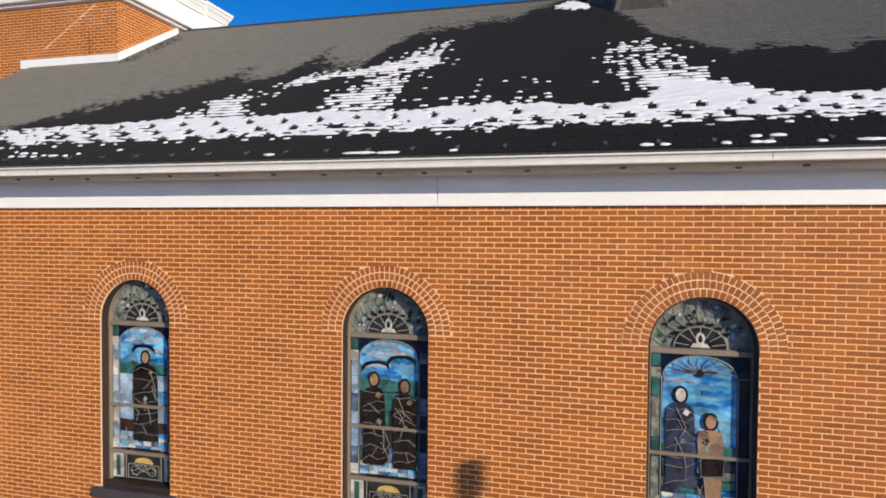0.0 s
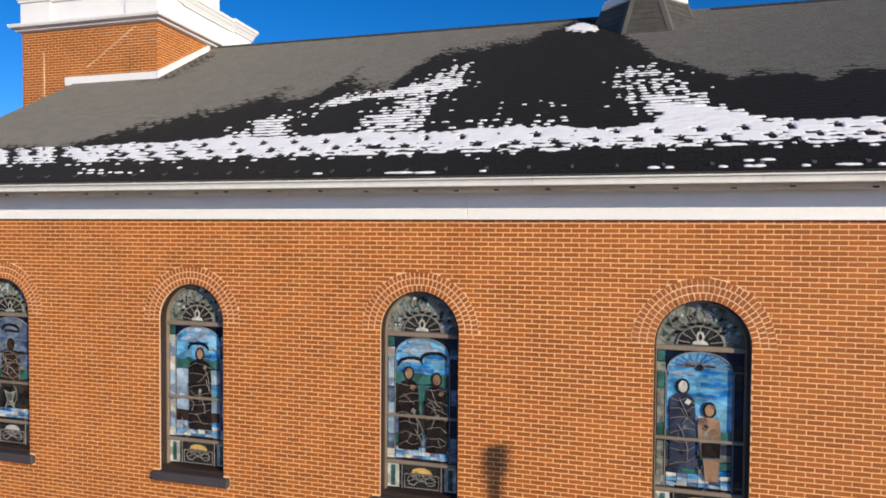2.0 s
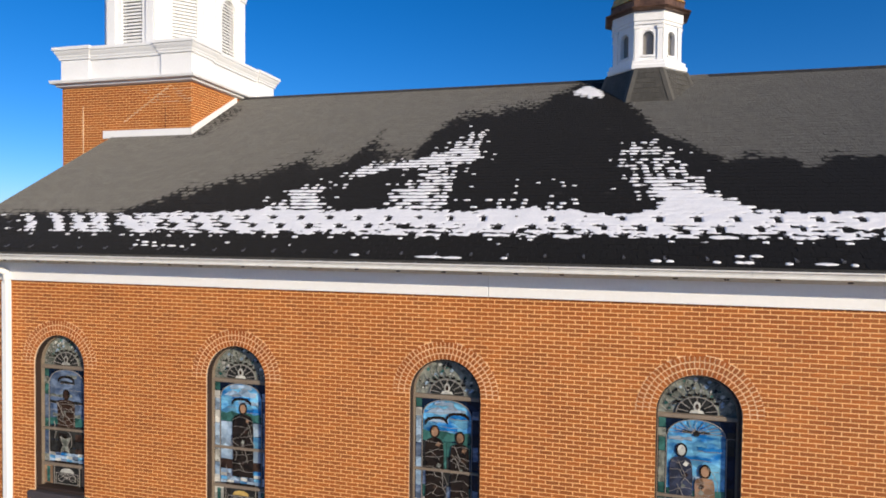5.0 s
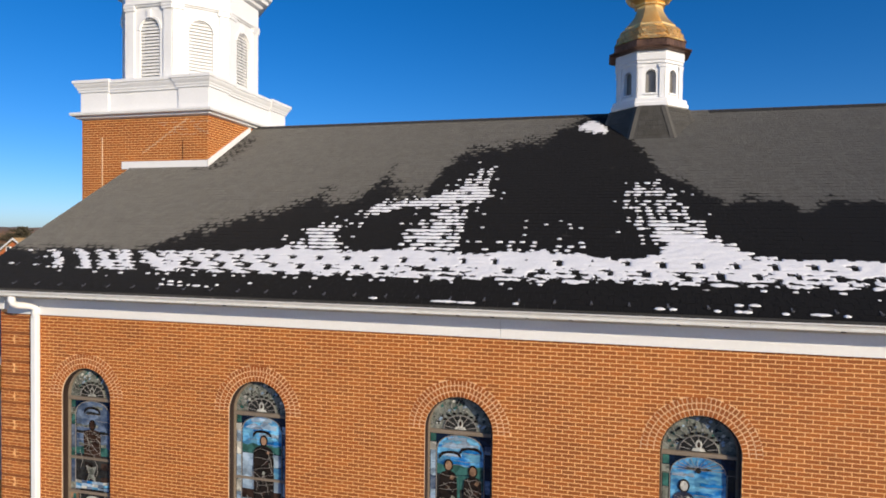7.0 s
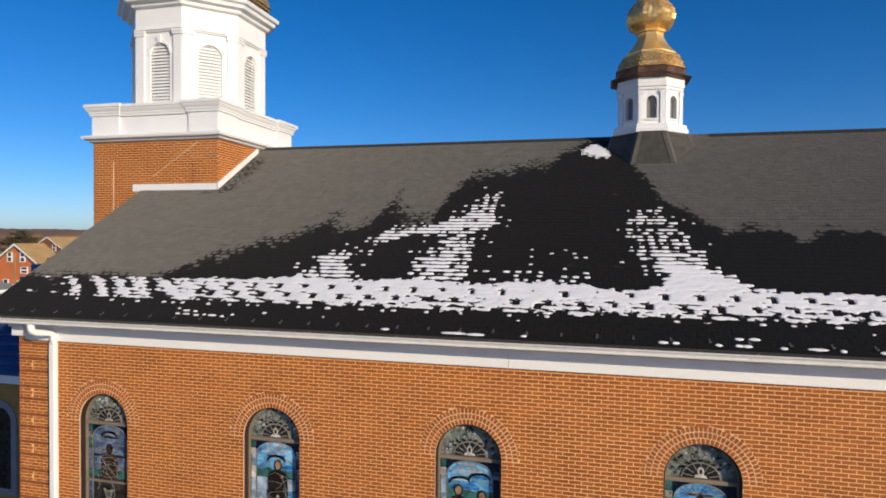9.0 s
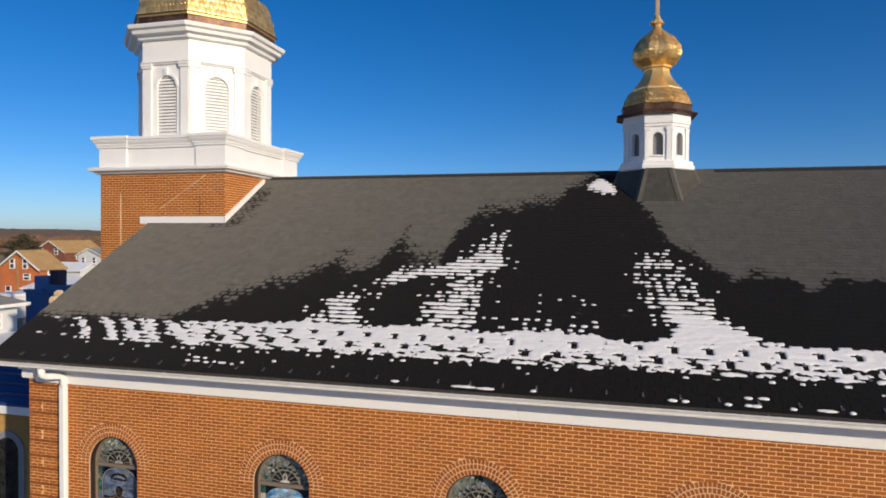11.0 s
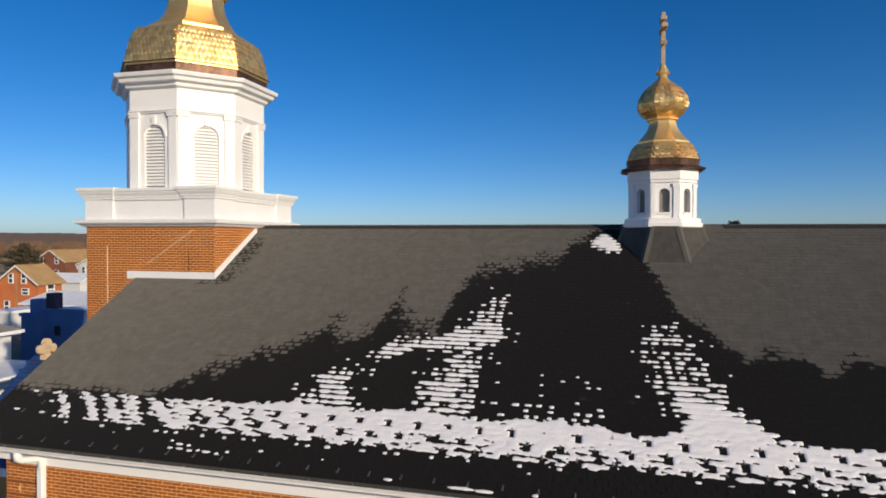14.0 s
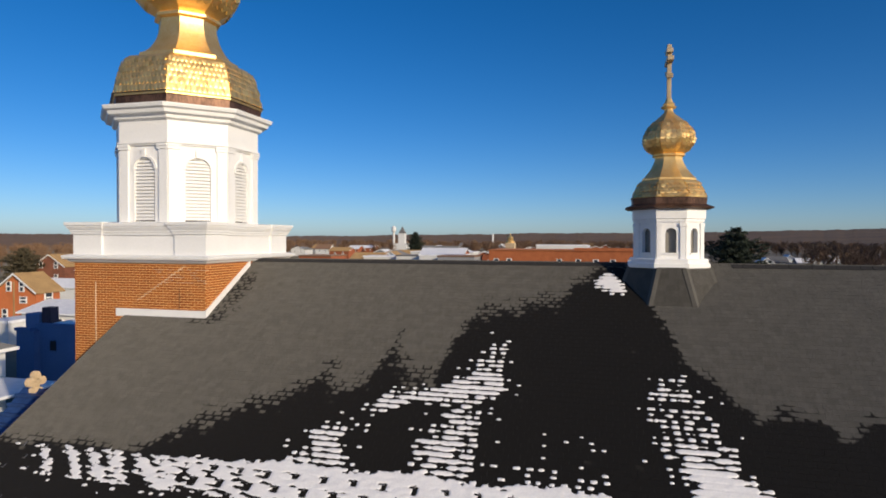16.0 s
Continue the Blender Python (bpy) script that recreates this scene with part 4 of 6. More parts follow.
def belfry(t):
    ap, z0, z1 = 1.82, 12.57, 15.0
    o = Vector((TW_X, TW_Y, 0))
    half = ap * math.tan(math.pi / 8)
    bm = bmesh.new()
    # black core: the shade behind the louvres put into its colour
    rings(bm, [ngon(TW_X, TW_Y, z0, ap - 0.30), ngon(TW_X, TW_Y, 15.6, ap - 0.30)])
    part("belfry_core", bm, DARK, t, "near-black core in place of the shade inside the belfry")
    for k in range(8):
        nrm, tan = face_frame(k)
        bm = bmesh.new()
        arch_face(bm, o, nrm, tan, half, z0, z1, 0.33, 14.02, 12.60, ap, ap - 0.2)
        face = part("belfry_wall", bm, WHITE, t)
        bm = bmesh.new()
        for s in (-1, 1):
            a, b = sorted((s * half, s * (half - 0.26)))
            slab(bm, o, nrm, tan, a, b, ap + 0.002, ap + 0.055, z0, 14.55)
            a, b = sorted((s * (half + 0.02), s * (half - 0.30)))
            slab(bm, o, nrm, tan, a, b, ap + 0.003, ap + 0.085, 14.55, 14.63)
            slab(bm, o, nrm, tan, a, b, ap + 0.003, ap + 0.105, 14.63, 14.69)
        part("pilaster", bm, WHITE, face)
        bm = bmesh.new()
        for q in range(10):
            a0, a1 = math.pi * q / 10, math.pi * (q + 1) / 10
            loops = []
            for a in (a0, a1):
                loops.append([tuple(o + tan * (r * math.cos(a)) + nrm * d + Vector((0, 0, 14.02 + r * math.sin(a)))) for r, d in ((0.33, ap + 0.003), (0.40, ap + 0.003), (0.40, ap + 0.03), (0.33, ap + 0.03))])
            rings(bm, loops)
        slab(bm, o, nrm, tan, -0.06, 0.06, ap + 0.004, ap + 0.06, 14.34, 14.56)
        part("arch_moulding", bm, WHITE, face)
        z = 12.63
        while z < 14.32:
            w = 0.33 if z < 14.02 else math.sqrt(max(0.33 ** 2 - (z - 14.02) ** 2, 0.0001))
            if w > 0.06:
                bm = bmesh.new()
                loops = []
                for s in (-w + 0.004, w - 0.004):
                    loops.append([tuple(o + tan * s + nrm * d + Vector((0, 0, zz))) for d, zz in ((ap - 0.03, z), (ap - 0.02, z + 0.010), (ap - 0.085, z + 0.098), (ap - 0.095, z + 0.088))])
                rings(bm, loops)
                part("louvre_slat", bm, WHITE, face)
            z += 0.092
    for name, rows in (("entablature", [(ap + 0.01, 14.76), (ap + 0.055, 14.765), (ap + 0.055, 15.34), (ap - 0.4, 15.35)]),
                       ("architrave", [(ap + 0.05, 14.66), (ap + 0.06, 14.69), (ap + 0.10, 14.71), (ap + 0.10, 14.755), (ap + 0.01, 14.76)]),
                       ("top_cornice", [(ap + 0.09, 15.33), (ap + 0.16, 15.37), (ap + 0.18, 15.45), (ap + 0.32, 15.49), (ap + 0.35, 15.58), (ap + 0.43, 15.62), (ap + 0.46, 15.70), (ap + 0.46, 15.72), (ap - 0.2, 15.76)])):
        bm = bmesh.new()
        rings(bm, [ngon(TW_X, TW_Y, z, r) for r, z in rows])
        part(name, bm, WHITE, t)


def rounded(table, n=4):
    """A profile passed smoothly through its points."""
    out = []
    for i in range(len(table) - 1):
        p = [Vector(table[max(0, min(len(table) - 1, i + q))]) for q in (-1, 0, 1, 2)]
        for k in range(n):
            f = k / n
            v = 0.5 * (2 * p[1] + (p[2] - p[0]) * f + (2 * p[0] - 5 * p[1] + 4 * p[2] - p[3]) * f * f + (3 * p[1] - p[0] - 3 * p[2] + p[3]) * f ** 3)
            out.append((v.x, v.y))
    return out + [table[-1]]


def dome(parent, cx, cy, zb, k, ap, full=False):
    """Copper drum, scaled gold skirt, neck, onion and three-barred cross; k scales the small cupola's dome."""
    drum = [(ap + 0.02, zb), (ap + 0.03, zb + 0.15 * k), (ap + 0.05 * k, zb + 0.16 * k)]
    bm = bmesh.new()
    rings(bm, [ngon(cx, cy, z, r) for r, z in drum])
    part("drum", bm, COPPER, parent, "brown copper drum with standing seams")
    z0 = zb + 0.16 * k
    g = [(0.82, 0.0), (0.81, 0.03), (0.775, 0.12), (0.725, 0.25), (0.645, 0.40), (0.60, 0.43)]
    if full:                                        # the tower's skirt has a full shoulder
        g = [(0.825, -0.03), (0.815, 0.04), (0.79, 0.16), (0.758, 0.29), (0.715, 0.41), (0.655, 0.46), (0.56, 0.475)]
    skirt = [(a * k, z0 + b * k) for a, b in g]
    bm = bmesh.new()
    rings(bm, [ngon(cx, cy, z, r) for r, z in skirt])
    lower = part("dome_skirt", bm, GOLD, parent, "gold dome skirt with fish-scale plates")
    # scales on the skirt
    verts, faces = [], []
    rng = random.Random(int(k * 100))
    o = Vector((cx, cy, 0))
    rows, n = (6, 13) if full else (5, 5)
    def prof(t, table):
        t *= len(table) - 1
        i = min(int(t), len(table) - 2)
        f = t - i
        return table[i][0] * (1 - f) + table[i + 1][0] * f, table[i][1] * (1 - f) + table[i + 1][1] * f
    main = [(a * k, z0 + b * k) for a, b in (((0.818, 0.0), (0.79, 0.16), (0.758, 0.29), (0.72, 0.405)) if full else ((0.812, 0.02), (0.775, 0.12), (0.725, 0.25), (0.65, 0.39)))]
    for face in range(8):
        nrm, tan = face_frame(face)
        for r in range(rows):
            a0, e0 = prof(r / rows, main)
            a1, e1 = prof((r + 1.05) / rows, main)
            h0, h1 = a0 * math.tan(math.pi / 8), a1 * math.tan(math.pi / 8)
            for c in range(n):
                s = (c + (0.5 if r % 2 else 0)) / n
                if s + 1 / n > 1.001:
                    continue
                w = 1 / n
                tx, ty = rng.uniform(-0.011, 0.011) * k * 6 / n, rng.uniform(-0.009, 0.011) * k * 6 / n
                up = rng.uniform(0.5, 1.2) * (0.006 if full else 0.020) * k + 0.006
                pts = []
                for uu, vv in ((0.01, 0.35), (0.2, 0.08), (0.5, 0.0), (0.8, 0.08), (0.99, 0.35), (0.99, 1.0), (0.01, 1.0)):
                    half = h0 * (1 - vv) + h1 * vv
                    ss = -half + 2 * half * (s + uu * w)
                    aa = a0 * (1 - vv) + a1 * vv
                    ee = e0 * (1 - vv) + e1 * vv
                    pts.append(tuple(o + tan * ss + nrm * (aa + (up if vv < 0.9 else 0.006 * k) + 0.009 * k * 6 / n + tx * (uu - 0.5) + ty * (vv - 0.5)) + Vector((0, 0, ee))))
                i = len(verts)
                mid = sum((Vector(q) for q in pts), Vector()) / 7 + nrm * 0.005 * k
                pts.append(tuple(mid))
                verts += pts
                faces += [(i + q, i + (q + 1) % 7, i + 7) for q in range(7)]
                pts2 = [tuple(Vector(p) - nrm * (up + 0.004 + 0.02 * k * 6 / n)) for p in pts[:5]]
                verts += pts2
                faces += [(i + 8 + q, i + 9 + q, i + q + 1, i + q) for q in range(4)]
    part("scale_plating", (verts, faces), GOLD, lower, kind="stuff")
    up = [(0.60, 0.43), (0.60, 0.47), (0.565, 0.50), (0.50, 0.58), (0.41, 0.70), (0.34, 0.84), (0.305, 0.95), (0.31, 1.0)]
    if full:
        up = [(0.555, 0.475), (0.55, 0.53), (0.51, 0.545), (0.45, 0.60), (0.385, 0.70), (0.34, 0.81), (0.318, 0.92), (0.315, 1.0)]
    bm = bmesh.new()
    rings(bm, [ngon(cx, cy, z0 + b * k, a * k) for a, b in up[:3] + rounded(up[2:], 5)[1:]])
    part("dome_neck", bm, GOLD, parent, "smooth gold neck under the onion")
    on = [(0.31, 1.0), (0.36, 1.02), (0.36, 1.05), (0.33, 1.07), (0.44, 1.14), (0.53, 1.24), (0.575, 1.36), (0.58, 1.44), (0.545, 1.58), (0.46, 1.72), (0.34, 1.85), (0.22, 1.96), (0.13, 2.05), (0.095, 2.12), (0.09, 2.18)]
    bm = bmesh.new()
    loops = []
    for a, b in on[:4] + rounded(on[3:], 3)[1:]:
        loops.append(ngon(cx, cy, z0 + b * k, a * k))
    rings(bm, loops)
    onion = part("onion_dome", bm, GOLD, parent, "eight-sided gold onion dome")
    verts, faces = [], []
    tab = [(a * k, z0 + b * k) for a, b in on[4:11]]
    for face in range(8):
        nrm, tan = face_frame(face)
        for r in range(9):
            a0, e0 = prof(r / 9, tab)
            a1, e1 = prof((r + 1) / 9, tab)
            for c in range(4):
                pts = []
                u = 0.004 * k + 0.006
                tx, ty = rng.uniform(-0.022, 0.022) * k, rng.uniform(-0.010, 0.022) * k
                for uu, vv in ((0.08, 0.4), (0.5, 0.02), (0.92, 0.4), (0.92, 0.98), (0.08, 0.98)):
                    aa, ee = a0 + (a1 - a0) * vv, e0 + (e1 - e0) * vv
                    hh = aa * math.tan(math.pi / 8)
                    ss = -hh + 2 * hh * (c + uu) / 4
                    pts.append(tuple(o + tan * ss + nrm * (aa + (u if vv < 0.9 else 0.003) + 0.012 * k + tx * (uu - 0.5) + ty * (vv - 0.5)) + Vector((0, 0, ee))))
                i = len(verts)
                verts += pts
                faces.append((i, i + 1, i + 2, i + 3, i + 4))
                verts += [tuple(Vector(p) - nrm * (u + 0.004 + 0.02 * k)) for p in pts[:3]]
                faces += [(i + 5, i + 6, i + 1, i), (i + 6, i + 7, i + 2, i + 1)]
    part("scale_plating", (verts, faces), GOLD, onion, kind="stuff")
    # collar and cross, its bars along y
    zc = z0 + 2.16 * k
    bm = bmesh.new()
    rings(bm, [ngon(cx, cy, zc + b * k, a * k) for a, b in ((0.10, 0.0), (0.16, 0.02), (0.175, 0.05), (0.12, 0.08), (0.13, 0.12), (0.09, 0.16), (0.07, 0.24), (0.055, 0.26))])
    part("collar", bm, GOLD, parent)
    cross = bmesh.new()
    w = 0.05 * k
    top = zc + 1.55 * k
    box(cross, cx - w, cx + w, cy - w, cy + w, zc + 0.22 * k, top, bevel=0.008)
    q = mat("weathered_gilt", (0.62, 0.47, 0.28), 0.5, 0.4, dark=(0.45, 0.33, 0.2))
    cr = part("cross", cross, q, parent, "three-barred gilt cross set edge-on")
    for zz, hl, tilt in ((top - 0.17 * k, 0.17, 0), (top - 0.40 * k, 0.34, 0), (top - 0.72 * k, 0.20, 20)):
        bm = boxes((-w * 1.5, w * 1.5, -hl * k, hl * k, -w, w), bevel=0.008)
        bm.transform(Matrix.Translation((cx, cy, zz)) @ Matrix.Rotation(radians(tilt), 4, "X"))
        part("cross_bar", bm, q, cr)


bell_tower()


# ---------------------------------------------------------------- roof cupola
def cupola():
    c = thing("cupola", (CUP_X, CUP_Y, 10.5), "white octagonal cupola with a gold onion dome on the ridge", "cupola")
    o = Vector((CUP_X, CUP_Y, 0))
    def corners(z, out=0.0):
        a, h = 0.93 + 0.37 * (11.5 - z) + out, 0.305 + 0.24 * (11.5 - z) + out * 0.41
        return [o + Vector((x, y, z)) for x, y in ((a, -h), (a, h), (h, a), (-h, a), (-a, h), (-a, -h), (-h, -a), (h, -a))]
    bm = bmesh.new()
    rings(bm, [[tuple(q) for q in corners(z)] for z in (9.9, 11.50)])
    curb = part("curb", bm, mat("curb_felt", (0.08, 0.077, 0.07), 0.9), c, "shingle-clad eight-sided curb")
    hip = mat("hip_shingle", (0.14, 0.13, 0.112), 0.9, fine=30, bump=0.4)
    for k in range(8):                              # hip caps along the edges
        bm = bmesh.new()
        lo, hi = corners(9.95, 0.018), corners(11.48, 0.018)
        loops = []
        for lp in (lo, hi):
            m, p, q = lp[k], lp[k - 1], lp[(k + 1) % 8]
            loops.append([tuple(m + (p - m).normalized() * 0.09), tuple(m + (m - o - Vector((0, 0, m.z))).normalized() * 0.012), tuple(m + (q - m).normalized() * 0.09), tuple(m - (m - o - Vector((0, 0, m.z))).normalized() * 0.03)])
        rings(bm, loops)
        part("hip_cap", bm, hip, curb)
    verts, faces = [], []
    rng = random.Random(8)
    for k in range(8):
        z, row = 9.94, 0
        while z < 11.48:
            t1 = min(z + 0.13, 11.5)
            u = 0.008 + rng.random() * 0.006
            lo, hi, base = corners(z, u), corners(t1, 0.001), corners(z)
            wide = (lo[(k + 1) % 8] - lo[k]).length
            s = -0.15 if row % 2 else 0.0
            while s < wide:
                f0, f1 = max(s + 0.003, 0) / wide, min(s + 0.297, wide) / wide
                s += 0.30
                if f1 - f0 > 0.03:
                    i = len(verts)
                    verts += [tuple(lp[k].lerp(lp[(k + 1) % 8], f)) for lp, f in ((lo, f0), (lo, f1), (hi, f1), (hi, f0), (base, f0), (base, f1))]
                    faces += [(i, i + 1, i + 2, i + 3), (i + 4, i + 5, i + 1, i)]
            z += 0.13
            row += 1
    me = mesh_of("curb_shingling", verts, faces, SHINGLE)
    me.attributes.new("wet", "FLOAT", "POINT").data.foreach_set("value", [-0.6] * len(verts))
    me.transform(Matrix.Translation(-c.location))
    ob = new("curb_shingling", me)
    ob.parent = curb
    tagged(ob, kind="stuff")
    bm = bmesh.new()
    rings(bm, [ngon(CUP_X, CUP_Y, z, r) for r, z in ((0.90, 11.47), (0.93, 11.49), (0.93, 11.58), (0.89, 11.60), (0.89, 11.68), (0.86, 11.70), (0.7, 11.705))])
    part("base_moulding", bm, WHITE, c)
    ap, z0, z1 = 0.765, 11.70, 12.84
    half = ap * math.tan(math.pi / 8)
    bm = bmesh.new()
    rings(bm, [ngon(CUP_X, CUP_Y, z0, 0.55), ngon(CUP_X, CUP_Y, 12.9, 0.55)])
    part("inner_lining", bm, mat("dull_pane", (0.20, 0.19, 0.17), 0.35, scale=2), c, "dull panes behind the openings")
    for k in range(8):
        nrm, tan = face_frame(k)
        bm = bmesh.new()
        arch_face(bm, o, nrm, tan, half, z0, z1, 0.125, 12.30, 11.84, ap, ap - 0.12)
        wall = part("lantern_wall", bm, WHITE, c)
        bm = bmesh.new()
        for s in (-1, 1):
            a, b = sorted((s * half, s * (half - 0.115)))
            slab(bm, o, nrm, tan, a, b, ap + 0.001, ap + 0.03, z0, 12.46)
            a, b = sorted((s * (half + 0.012), s * (half - 0.135)))
            slab(bm, o, nrm, tan, a, b, ap + 0.002, ap + 0.045, 12.46, 12.54)
        slab(bm, o, nrm, tan, -0.16, 0.16, ap + 0.001, ap + 0.035, 11.80, 11.84)
        part("pilaster", bm, WHITE, wall)
        bm = bmesh.new()
        slab(bm, o, nrm, tan, -0.12, 0.12, ap - 0.16, ap - 0.12, 11.845, 12.42)
        part("pane", bm, mat("old_pane", (0.24, 0.22, 0.19), 0.3, scale=3) if k == 0 else bpy.data.materials["old_pane"], wall, "dull grey pane")
    bm = bmesh.new()
    rings(bm, [ngon(CUP_X, CUP_Y, z, r) for r, z in ((0.80, 12.57), (0.80, 12.63), (0.825, 12.65), (0.825, 12.87), (0.5, 12.875))])
    part("entablature", bm, WHITE, c)
    bm = bmesh.new()
    rings(bm, [ngon(CUP_X, CUP_Y, z, r) for r, z in ((0.80, 12.865), (0.93, 12.88), (0.99, 12.91), (1.0, 12.935), (0.86, 12.99), (0.80, 13.02))])
    part("eave", bm, COPPER, c, "brown copper eave")
    dome(c, CUP_X, CUP_Y, 12.99, 1.02, 0.82)
    return c


cupola()

# ---------------------------------------------------------------- snow on the roof
GUARD_U, GUARD_STEP = -8.52, 0.568
GUARD_ROWS = ((1.36, 0.0), (1.07, 0.5), (0.81, 0.0))


def chance(a, b):
    """A fixed random number for a pair of numbers."""
    h = math.sin(a * 127.1 + b * 311.7) * 43758.5453
    return h - math.floor(h)


def depth_in(u, v, poly):
    """Metres inside an outline (outside: minus)."""
    c, best = False, 1e9
    for (a, b), (d, e) in zip(poly, poly[1:] + poly[:1]):
        if (b > v) != (e > v) and u < (d - a) * (v - b) / (e - b) + a:
            c = not c
        k = max(0.0, min(1.0, ((u - a) * (d - a) + (v - b) * (e - b)) / ((d - a) ** 2 + (e - b) ** 2)))
        best = min(best, math.hypot(u - a - k * (d - a), v - b - k * (e - b)))
    return best if c else -best


LEFT_PLUME = [(-7.66, 1.5), (-7.66, 1.86), (-7.46, 1.95), (-7.6, 2.35), (-7.58, 2.52), (-7.0, 2.57), (-6.68, 2.52), (-6.76, 2.3), (-6.6, 1.97), (-6.4, 1.5)]
ARM = [(-6.75, 3.06), (-6.42, 3.47), (-6.1, 3.62), (-5.4, 3.7), (-5.05, 3.9), (-4.9, 4.1), (-4.7, 4.3), (-4.5, 5.0), (-4.35, 5.25), (-3.93, 5.42), (-3.88, 5.0), (-3.96, 4.4), (-3.9, 3.84), (-4.08, 3.56), (-5.45, 3.34), (-6.1, 3.08)]
ARM_FOOT = [(-5.08, 3.4), (-4.2, 3.6), (-4.27, 3.4), (-4.22, 2.6), (-4.18, 1.9), (-4.06, 1.5), (-5.25, 1.5), (-5.25, 1.8), (-5.44, 2.1), (-5.35, 2.4), (-5.06, 2.7)]
RIGHT_PLUME = [(-1.12, 4.2), (-0.7, 4.52), (-0.42, 4.52), (-0.36, 4.15), (0.04, 3.7), (0.05, 3.35), (0.2, 3.05), (0.3, 2.75), (0.2, 2.3), (-0.75, 2.1), (-1.0, 2.4), (-1.05, 3.1), (-1.3, 3.65)]
RIGHT_CORE = [(-0.7, 2.68), (-0.58, 2.84), (0.05, 2.84), (0.15, 2.55), (0.24, 2.25), (0.45, 2.17), (0.58, 2.0), (0.7, 1.72), (0.85, 1.58), (1.2, 1.5), (-0.95, 1.42), (-0.6, 1.55), (-0.45, 1.9), (-0.62, 2.1), (-0.7, 2.4)]
TOP_PATCH = [(-1.93, 8.05), (-1.7, 8.08), (-1.57, 7.8), (-1.41, 7.33), (-1.46, 7.15), (-1.67, 7.18), (-2.12, 7.5), (-2.18, 7.7), (-2.03, 7.87)]
BAND_TOP = [(-14.5, 1.42), (-10.3, 1.47), (-9.4, 1.52), (-8.1, 1.58), (-7.4, 1.65), (-6.28, 1.53), (-5.3, 1.70), (-4.05, 1.52), (-3.0, 1.66), (-2.0, 1.6), (-1.5, 1.46), (-1.05, 1.48), (-0.6, 1.58), (1.1, 1.53), (6, 1.52)]


def soft(d, k, w=0.3):
    """k well inside an outline, falling to nothing a little outside it."""
    return k * max(0.0, min(1.0, 0.5 + d / w))


def along(u, table):
    for (a, b), (c, d) in zip(table, table[1:]):
        if a <= u <= c:
            return b + (d - b) * (u - a) / (c - a)
    return table[0][1] if u < table[0][0] else table[-1][1]


def snow_amount(u, v):
    """0 none, to 0.6 single lumps, to 1.3 broken bars along the courses, above that a closed sheet."""
    wu, wv = u + 0.10 * noise.noise((u * 2.1, v * 2.1, 11)), v + 0.07 * noise.noise((u * 2.3, v * 2.3, 31))
    a = 0.0
    if 1.2 < v < 3.2 and u < -5.8:
        d = depth_in(wu, wv, LEFT_PLUME)
        a = max(a, soft(d, 1.22, 0.4), 0.30 if d > -0.35 and v > 1.5 else 0)
    if u < -3.0 and v > 1.3:
        d = depth_in(wu, wv, ARM)
        k = 0.62 if v > 4.75 else 0.84 if v > 4.2 else 1.28 if u > -5.3 else 1.26
        a = max(a, soft(d, k, 0.22), 0.14 if d > -0.35 else 0)
        d = depth_in(wu, wv, ARM_FOOT)
        k = 1.17 if v < 2.2 else 1.04
        a = max(a, soft(d, k, 0.34), 0.16 if d > -0.4 and v > 1.6 else 0)
    if -2.5 < u < 2.0 and 1.2 < v < 5.2:
        d = depth_in(wu, wv, RIGHT_PLUME)
        a = max(a, soft(d, 0.64, 0.2), 0.10 if d > -0.3 and v > 1.6 else 0)
        d = depth_in(u, wv, RIGHT_CORE)
        a = max(a, soft(d, 2.6 if v < 1.95 else 1.5 if v < 2.3 else 1.3, 0.3))
    if v > 6.8:
        a = max(a, soft(depth_in(u, v, TOP_PATCH), 1.6, 0.2))
    if -3.9 < u < -1.8 and 1.55 < v < 2.9:
        a = max(a, 0.40 if v < 2.0 else 0.15 if v < 2.45 or u > -2.6 else 0.03)
    if -13 < u < 6 and 0.25 < v < 0.70:
        a = max(a, 0.13 if v > 0.55 and u > -9.5 else 0.012)
    if 0.62 < v < 0.95 and u > -12.8:
        a = max(a, 0.30)
    return a


LUMP_W = 0.2135
amounts = {}


def lump(row, cell):
    """Centre, half width and half height of the lump in one cell of a course, or nothing."""
    if (row, cell) not in amounts:
        shift = 0.10 * (row % 2) * (chance(math.floor(row / 3), 5) > 0.4) + 0.05 * (chance(row, 6) - 0.5)
        u = cell * LUMP_W + shift + 0.05 * (chance(row, cell) - 0.5)
        v = (row + 0.79) * EXPO + 0.012 * (chance(cell, row * 1.7) - 0.5)
        a = snow_amount(u, v)
        got = None
        if 0.01 < a < 0.85 and chance(row * 1.31, cell * 0.77) < a * 1.1:
            small = 0.5 + 0.5 * min(1.0, a * 1.7)
            hw = (0.042 + 0.030 * chance(row, cell * 2.3)) * small
            hh = (0.026 + 0.013 * chance(row * 2.1, cell)) * small
            got = (u, v, hw, hh)
        amounts[(row, cell)] = got
    return amounts[(row, cell)]


